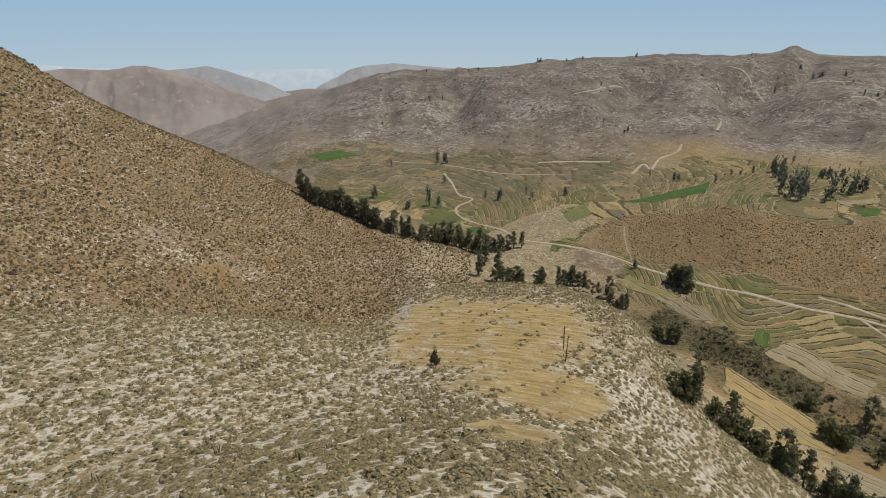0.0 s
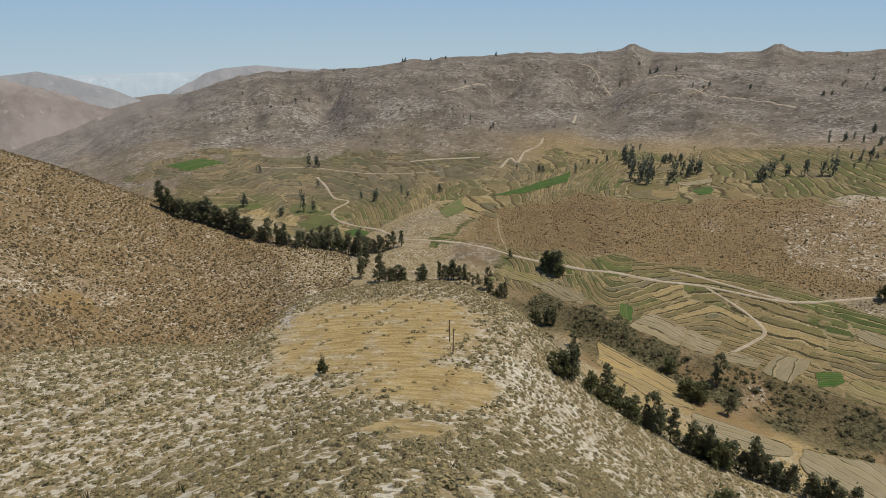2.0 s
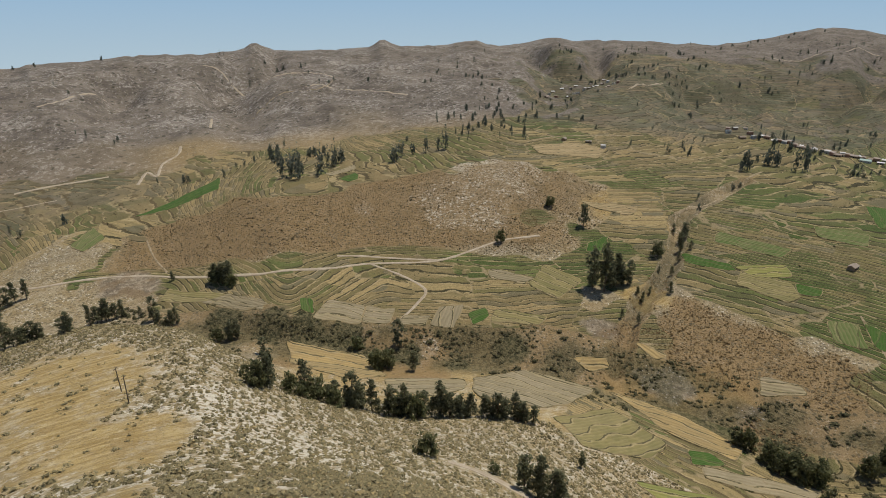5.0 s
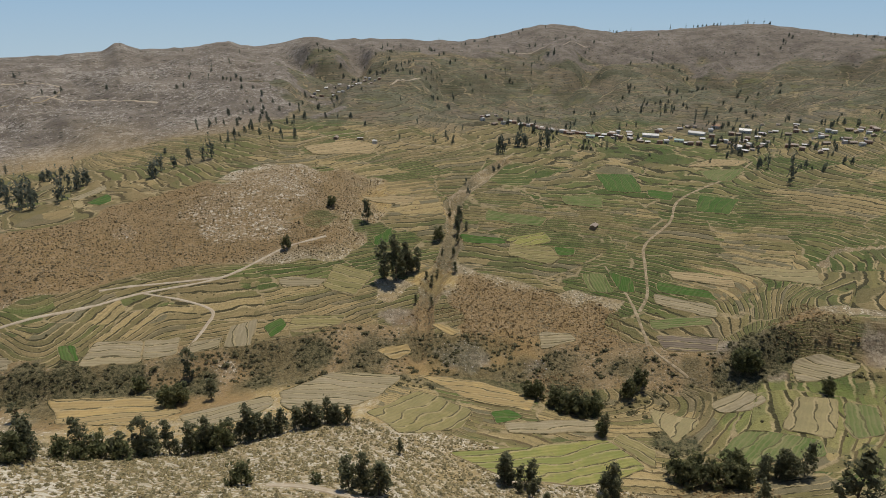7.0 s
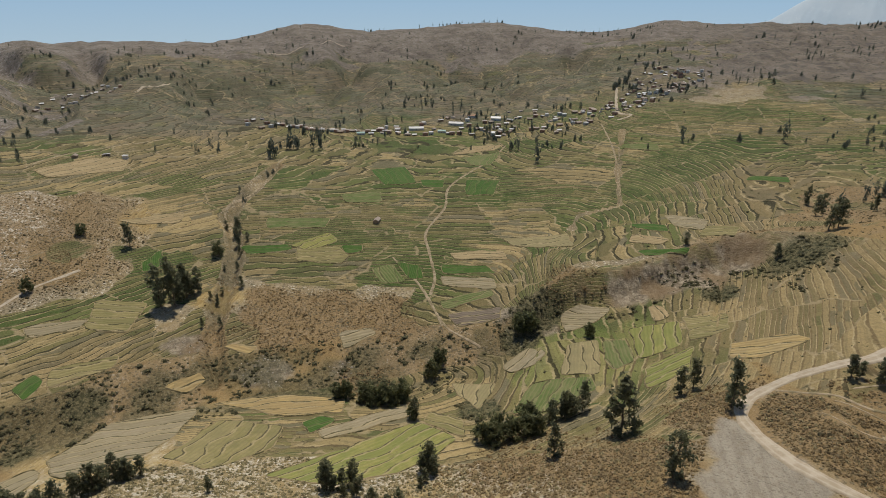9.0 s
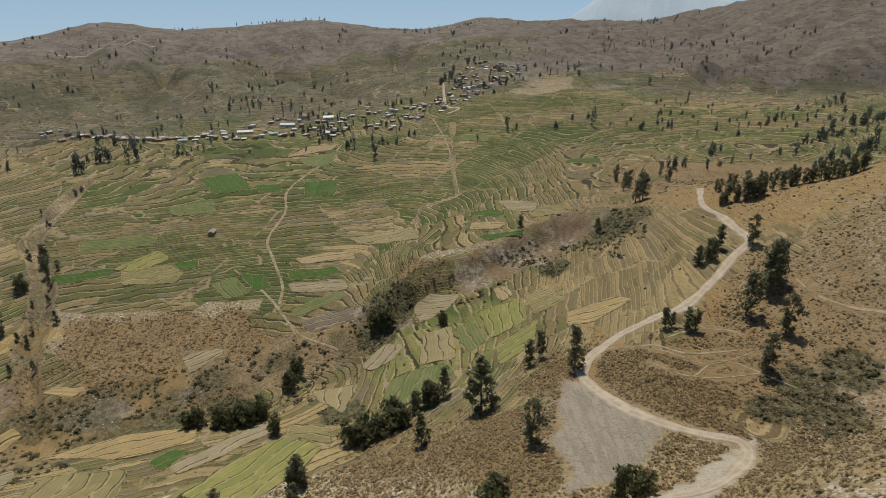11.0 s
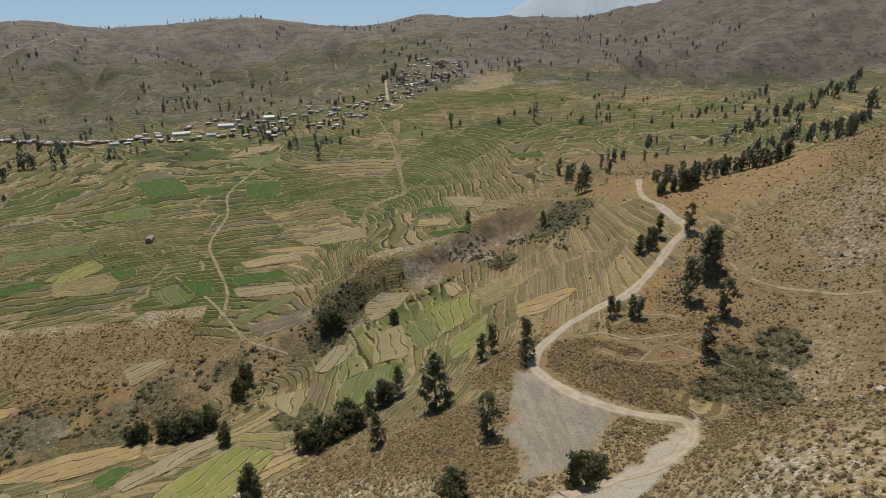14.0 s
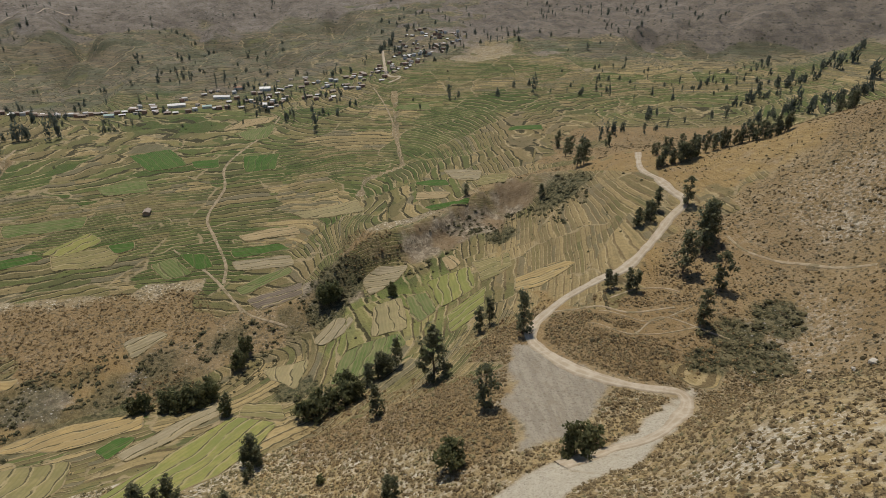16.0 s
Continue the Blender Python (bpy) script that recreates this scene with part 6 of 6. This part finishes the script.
def box_bm(x0, x1, y0, y1, z0, z1):
    bm = bmesh.new()
    v = [bm.verts.new(p) for p in ((x0, y0, z0), (x1, y0, z0), (x1, y1, z0), (x0, y1, z0), (x0, y0, z1), (x1, y0, z1), (x1, y1, z1), (x0, y1, z1))]
    for q in ((3, 2, 1, 0), (4, 5, 6, 7), (0, 1, 5, 4), (1, 2, 6, 5), (2, 3, 7, 6), (3, 0, 4, 7)):
        bm.faces.new([v[i] for i in q])
    return bm


def house_model(long, deep, high, pitched, wall_mat, roof_mat, label):
    """A small house: walls, a pitched or lean-to roof with eaves, door and windows let into the front."""
    root = new("house")
    bm = box_bm(-long / 2, long / 2, -deep / 2, deep / 2, -2.0, high)
    if pitched:
        for s in (-1, 1):
            a = [bm.verts.new(p) for p in ((s * long / 2, -deep / 2, high), (s * long / 2, deep / 2, high), (s * long / 2, 0, high + deep * 0.24))]
            bm.faces.new(a)
    part("wall", bm, wall_mat, root)
    bm = bmesh.new()
    e, t = 0.45, 0.14
    if pitched:
        prof = [(-deep / 2 - e, high - 0.2), (0, high + deep * 0.26), (deep / 2 + e, high - 0.2)]
    else:
        prof = [(-deep / 2 - e, high + 0.05), (0, high + 0.35), (deep / 2 + e, high + 0.65)]
    rows = []
    for s in (-1, 1):
        rows.append([bm.verts.new((s * (long / 2 + e), y, z)) for y, z in prof] + [bm.verts.new((s * (long / 2 + e), y, z + t)) for y, z in reversed(prof)])
    n = len(rows[0])
    for k in range(n):
        bm.faces.new((rows[0][k], rows[0][(k + 1) % n], rows[1][(k + 1) % n], rows[1][k]))
    bm.faces.new(rows[0][::-1])
    bm.faces.new(rows[1])
    part("roof", bm, roof_mat, root)
    for sgn in (-1, 1):
        y = sgn * (deep / 2 + 0.02)
        part("door", box_bm(-0.5, 0.5, y - 0.05, y + 0.05, 0, 2.0), DARK, root)
        for wx in (-long * 0.3, long * 0.3):
            part("window", box_bm(wx - 0.5, wx + 0.5, y - 0.05, y + 0.05, 1.0, 2.0), DARK, root)
    return tagged(root, label, "house", "village houses")


HOUSES = [
    house_model(8, 5.5, 2.7, True, ADOBE, TIN, "adobe village house with a grey tin roof"),
    house_model(10, 6, 3.0, True, ADOBE, RUST_TIN, "adobe village house with a rusty tin roof"),
    house_model(7, 6, 4.6, False, PLASTER, TIN, "two-storey plastered house with a flat tin roof"),
    house_model(9, 5, 2.6, False, ADOBE, TIN, "low adobe house with a lean-to tin roof"),
    house_model(8, 6, 4.8, False, BRICK, RUST_TIN, "two-storey brick house with a rusty flat roof"),
    house_model(6, 4.5, 2.5, True, PLASTER, RUST_TIN, "small whitewashed house with a rusty tin roof"),
]
BIG = [
    house_model(24, 13, 5.5, True, PLASTER, WHITE_TIN, "large hall with a bright white roof"),
    house_model(34, 12, 4.5, True, PLASTER, TIN, "long school building with a grey roof"),
    house_model(18, 9, 4, True, PLASTER, TEAL_TIN, "village building with a teal tin roof"),
    house_model(20, 9, 5, True, PLASTER, TILE, "village building with an orange tiled roof"),
]


def settle(model, x, y, angle):
    return copy_thing(model, pose(x, y, min(ground_z(x + dx, y + dy) for dx, dy in ((0, 0), (4, 0), (0, 4), (-4, 0), (0, -4))) + 0.25, 0, 0, angle) @ Matrix.Scale(0.80 if model in HOUSES else 0.62, 4))


street = line_points([(832, 215), (834, 170), (832, 129), (837, 66), (829, 12), (851, -53), (856, -100), (838, -159), (848, -211), (850, -271), (911, -343), (1030, -440)], 7.0)
tang = np.gradient(street, axis=0)
vill = random.Random(3)
placed = []


def free(x, y, gap):
    if any((x - a) ** 2 + (y - c) ** 2 < max(gap, g) ** 2 for a, c, g in placed):
        return False
    placed.append((x, y, gap))
    return True


for model, x, y, angle, gap in ((BIG[0], 885, -101, 80, 17), (BIG[1], 836, 18, 92, 21), (BIG[2], 816, -18, 85, 13), (BIG[3], 903, -66, 95, 14),
                                (BIG[2], 824, 96, 90, 13), (BIG[1], 858, -40, 75, 20)):
    free(x, y, gap)
    settle(model, x, y, angle)
for k, (c, d) in enumerate(zip(street, tang)):
    u = d / np.linalg.norm(d)
    v = np.array([-u[1], u[0]])
    along = k / len(street)
    wide = 7 + 58 * math.exp(-((along - 0.45) / 0.2) ** 2) + 34 * math.exp(-((along - 0.92) / 0.13) ** 2) + (14 if along > 0.3 else 0)
    for _ in range(9):
        w = vill.uniform(-wide, wide)
        p = c + v * w + u * vill.uniform(-4, 4)
        if vill.random() < 0.34 and free(p[0], p[1], 4.9):
            settle(vill.choice(HOUSES), p[0], p[1], math.degrees(math.atan2(u[1], u[0])) + vill.choice((0, 0, 90)) + vill.uniform(-12, 12))
# hamlet on the far slope, and single huts among the fields
for x, y, spread_m, count in ((950, 575, 45, 16), (1010, 548, 40, 14), (830, 225, 20, 8), (493, 48, 2, 1), (640, 330, 25, 3)):
    for _ in range(count * 3):
        px, py = x + vill.gauss(0, spread_m), y + vill.gauss(0, spread_m * 0.7)
        if count and free(px, py, 7):
            settle(vill.choice(HOUSES), px, py, vill.uniform(0, 180))
            count -= 1
for ob in HOUSES + BIG:
    for o in (*ob.children_recursive, ob):
        bpy.data.objects.remove(o)


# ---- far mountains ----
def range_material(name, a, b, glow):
    """Far range behind kilometres of air: the haze is painted in and glows evenly."""
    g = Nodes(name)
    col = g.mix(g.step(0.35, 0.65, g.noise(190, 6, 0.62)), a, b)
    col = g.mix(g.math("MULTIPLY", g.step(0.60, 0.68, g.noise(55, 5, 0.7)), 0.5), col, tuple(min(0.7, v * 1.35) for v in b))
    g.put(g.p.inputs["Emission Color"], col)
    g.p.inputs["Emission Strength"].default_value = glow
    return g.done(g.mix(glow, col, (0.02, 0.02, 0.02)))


def mountain(points, depth, foot, mat, label, rough):
    """A far range: a crest of bearing, distance and height, with spurs and gullies running down both sides."""
    b = np.array([p[0] for p in points], float)
    fine = np.linspace(b[0], b[-1], 420)
    k = np.argsort(b)
    r = np.interp(fine, b[k], np.array([p[1] for p in points], float)[k])
    h = np.interp(fine, b[k], np.array([p[2] for p in points], float)[k])
    ker = np.hanning(9)
    h = np.convolve(np.pad(h, 4, mode="edge"), ker / ker.sum(), "valid")
    rows, steps = [], 61
    for t in np.linspace(-1, 1, steps):
        rr = r + t * depth
        x, y = -np.sin(np.radians(fine)) * rr, np.cos(np.radians(fine)) * rr
        fall = 1 - abs(t) ** 1.25
        spur = 0.5 - np.abs(fbm(np.radians(fine) * r + 0.35 * t * depth, rr * 0.3, 150, 4))
        z = foot + (h - foot) * fall + rough * (1.6 * spur + 0.5 * fbm(x, y, 60, 3)) * min(1.0, 3.5 * abs(t)) * (1.1 - abs(t))
        rows.append(np.column_stack([x, y, z]))
    co = np.vstack(rows)
    n, j = len(fine), np.arange(len(fine) - 1)
    quads = np.vstack([np.stack([i * n + j, i * n + j + 1, (i + 1) * n + j + 1, (i + 1) * n + j], 1) for i in range(steps - 1)])
    return tagged(new("mountain", mesh_from("mountain", co, quads.ravel(), np.full(len(quads), 4), mat, True)), label, "mountain", kind="structure")


PINK_HAZE = range_material("pink_haze_range", (0.22, 0.185, 0.165), (0.31, 0.27, 0.245), 0.45)
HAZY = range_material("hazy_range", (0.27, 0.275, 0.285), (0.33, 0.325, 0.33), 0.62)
BLUE_HAZE = range_material("blue_haze_range", (0.42, 0.50, 0.56), (0.47, 0.54, 0.59), 0.72)
# crest stations: bearing, distance, elevation angle of the crest as a height
def crest(distance, *stations):
    return [(b, distance, EYE + distance * math.tan(radians(e))) for b, e in stations]


mountain(crest(4300, (40, -3.9), (33.9, -3.55), (30, -4.0), (26, -4.2), (22, -4.35), (19, -4.55), (14, -4.6), (9, -4.7), (2, -5.0)), 380, -420, BLUE_HAZE,
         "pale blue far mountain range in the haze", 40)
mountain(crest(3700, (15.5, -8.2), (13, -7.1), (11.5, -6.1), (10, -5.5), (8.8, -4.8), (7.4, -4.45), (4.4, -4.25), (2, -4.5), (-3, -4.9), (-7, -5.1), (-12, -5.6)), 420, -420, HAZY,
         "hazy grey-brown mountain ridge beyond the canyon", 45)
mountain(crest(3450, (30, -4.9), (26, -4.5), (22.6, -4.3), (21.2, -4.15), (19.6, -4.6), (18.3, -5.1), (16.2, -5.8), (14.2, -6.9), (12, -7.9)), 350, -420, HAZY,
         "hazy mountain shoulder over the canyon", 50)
mountain(crest(3000, (44, -5.0), (37, -4.4), (32, -3.95), (29, -4.2), (26, -4.0), (23.5, -4.6), (21, -5.6), (18.5, -6.7), (16, -7.6), (13, -8.3)), 520, -400, PINK_HAZE,
         "hill at the canyon bend in pinkish painted haze", 70)
mountain(crest(3500, (-4, -5.4), (-7, -4.6), (-9.5, -4.0), (-11.5, -4.0), (-16, -4.3), (-23, -5.2)), 300, -300, BLUE_HAZE,
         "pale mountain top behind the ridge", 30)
mountain(crest(4600, (-106, -2.6), (-113, -1.5), (-117.5, -0.95), (-119, -0.6), (-121, 0.8), (-123, 1.8), (-126, 2.4), (-131, 1.0), (-140, -1.5)), 300, -300, BLUE_HAZE,
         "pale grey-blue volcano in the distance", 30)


# ---- small things on the near slopes ----
def pole(x, y, height, lean):
    root = new("utility_pole")
    bm = bmesh.new()
    bmesh.ops.create_cone(bm, segments=8, radius1=0.17, radius2=0.11, depth=height, cap_ends=True, matrix=Matrix.Translation((0, 0, height / 2 - 0.4)))
    part("pole", bm, BARK, root)
    bm = box_bm(-0.9, 0.9, -0.06, 0.06, height - 1.1, height - 0.97)
    part("crossarm", bm, BARK, root)
    for s in (-0.75, 0, 0.75):
        bm = bmesh.new()
        bmesh.ops.create_cone(bm, segments=6, radius1=0.06, radius2=0.04, depth=0.22, cap_ends=True, matrix=Matrix.Translation((s, 0, height - 0.86)))
        part("insulator", bm, STONE, root)
    root.matrix_world = pose(x, y, ground_z(x, y), lean, lean * 0.5, 40)
    return tagged(root, "weathered wooden utility pole standing on the dry slope", "utility pole", "utility poles")


for x, y, h, lean in ((-84.2, 192.7, 8.6, 1.5), (37.8, 153.7, 9.4, 1.0), (39.7, 166.0, 9.0, -1.0)):
    pole(x, y, h, lean)


def stone_bm(seed, size):
    rnd = random.Random(seed)
    bm = bmesh.new()
    bmesh.ops.create_icosphere(bm, subdivisions=2, radius=size)
    for v in bm.verts:
        v.co *= 0.8 + 0.35 * noise.noise(v.co / size * 1.3 + Vector((seed, 0, 0)))
        v.co.z *= 0.65
        v.co = Vector([round(c / (size * 0.22)) * size * 0.22 * 0.5 + c * 0.5 for c in v.co])
    return bm


def boulder(x, y, size, seed):
    ob = part("boulder", stone_bm(seed, size), STONE, None)
    ob.location = (x, y, ground_z(x, y) + size * 0.2)
    return tagged(ob, "pale weathered boulder half buried in the slope", "boulder", "boulders")


for k, (x, y, s) in enumerate(((97, -210, 2.2), (100, -206, 1.4), (114, -205, 1.3), (120, -198, 1.1), (120, -182, 1.0), (73, -131, 0.8), (-42, 82, 0.9), (12, 73, 0.7),
                               (15, 55, 0.6), (-30, 64, 0.5), (126, -190, 0.9), (108, -200, 0.8))):
    boulder(x, y, s, k)


def cactus(x, y, seed):
    rnd = random.Random(seed)
    root = new("cactus")
    for k in range(7):
        h = rnd.uniform(0.9, 1.9)
        bm = bmesh.new()
        bmesh.ops.create_cone(bm, segments=7, radius1=0.11, radius2=0.06, depth=h, cap_ends=True, matrix=Matrix.Translation((0, 0, h / 2 - 0.1)))
        ob = part("stem", bm, GREEN_SHRUB, root)
        ob.matrix_local = pose(rnd.gauss(0, 0.3), rnd.gauss(0, 0.3), 0, rnd.uniform(-16, 16), rnd.uniform(-16, 16), 0)
    root.location = (x, y, ground_z(x, y))
    return tagged(root, "clump of dark columnar cactus on stony ground", "cactus", "cacti")


for k, (x, y) in enumerate(((-13, 60), (-22, 70), (-41, 84), (-60, 78), (-8, 92))):
    cactus(x, y, k)

# the lone dark bush on the dry field
lone = tree_model(91, False, 90, 15, "lone dark green bush on the dry yellow field")
lone.matrix_world = pose(-2.4, 143.6, ground_z(-2.4, 143.6) - 0.3, 0, 0, 30) @ Matrix.Diagonal((0.30, 0.30, 0.52, 1))
tagged(lone, category="bush")

# pale rubble heaped along the edge of the dry field, and on bare patches
low = [shrub_model(s, 5, 0) for s in range(70, 74)]
edge = line_points(EDGE, 0.7)
q = np.random.default_rng(6)
i = q.integers(0, len(edge), 760)
rx, ry = edge[i, 0] + q.normal(0, 1.5, 760), edge[i, 1] + q.normal(0, 1.5, 760)
scatter("rubble", rx, ry, q.lognormal(-0.5, 0.4, 760).clip(0.25, 1.4), q.uniform(0.4, 0.8, 760), low, STONE, "pale rubble stones heaped along the field edge", "stones")
x, y, b, q = jittered(3.0, 330, 9)
zone = base_height(x, y)[1]
keep = ((patches("grey", x, y) > 0.4) | ((patches("pale", x, y) > 0.5) & (q.random(len(x)) < 0.4))) & (zone > 2.2) & (worked(x, y) < 0.3)
x, y = x[keep], y[keep]
scatter("loose_stones", x, y, q.lognormal(-0.8, 0.4, len(x)).clip(0.2, 1.1), q.uniform(0.4, 0.8, len(x)), low, STONE, "loose pale stones on eroded ground", "stones")
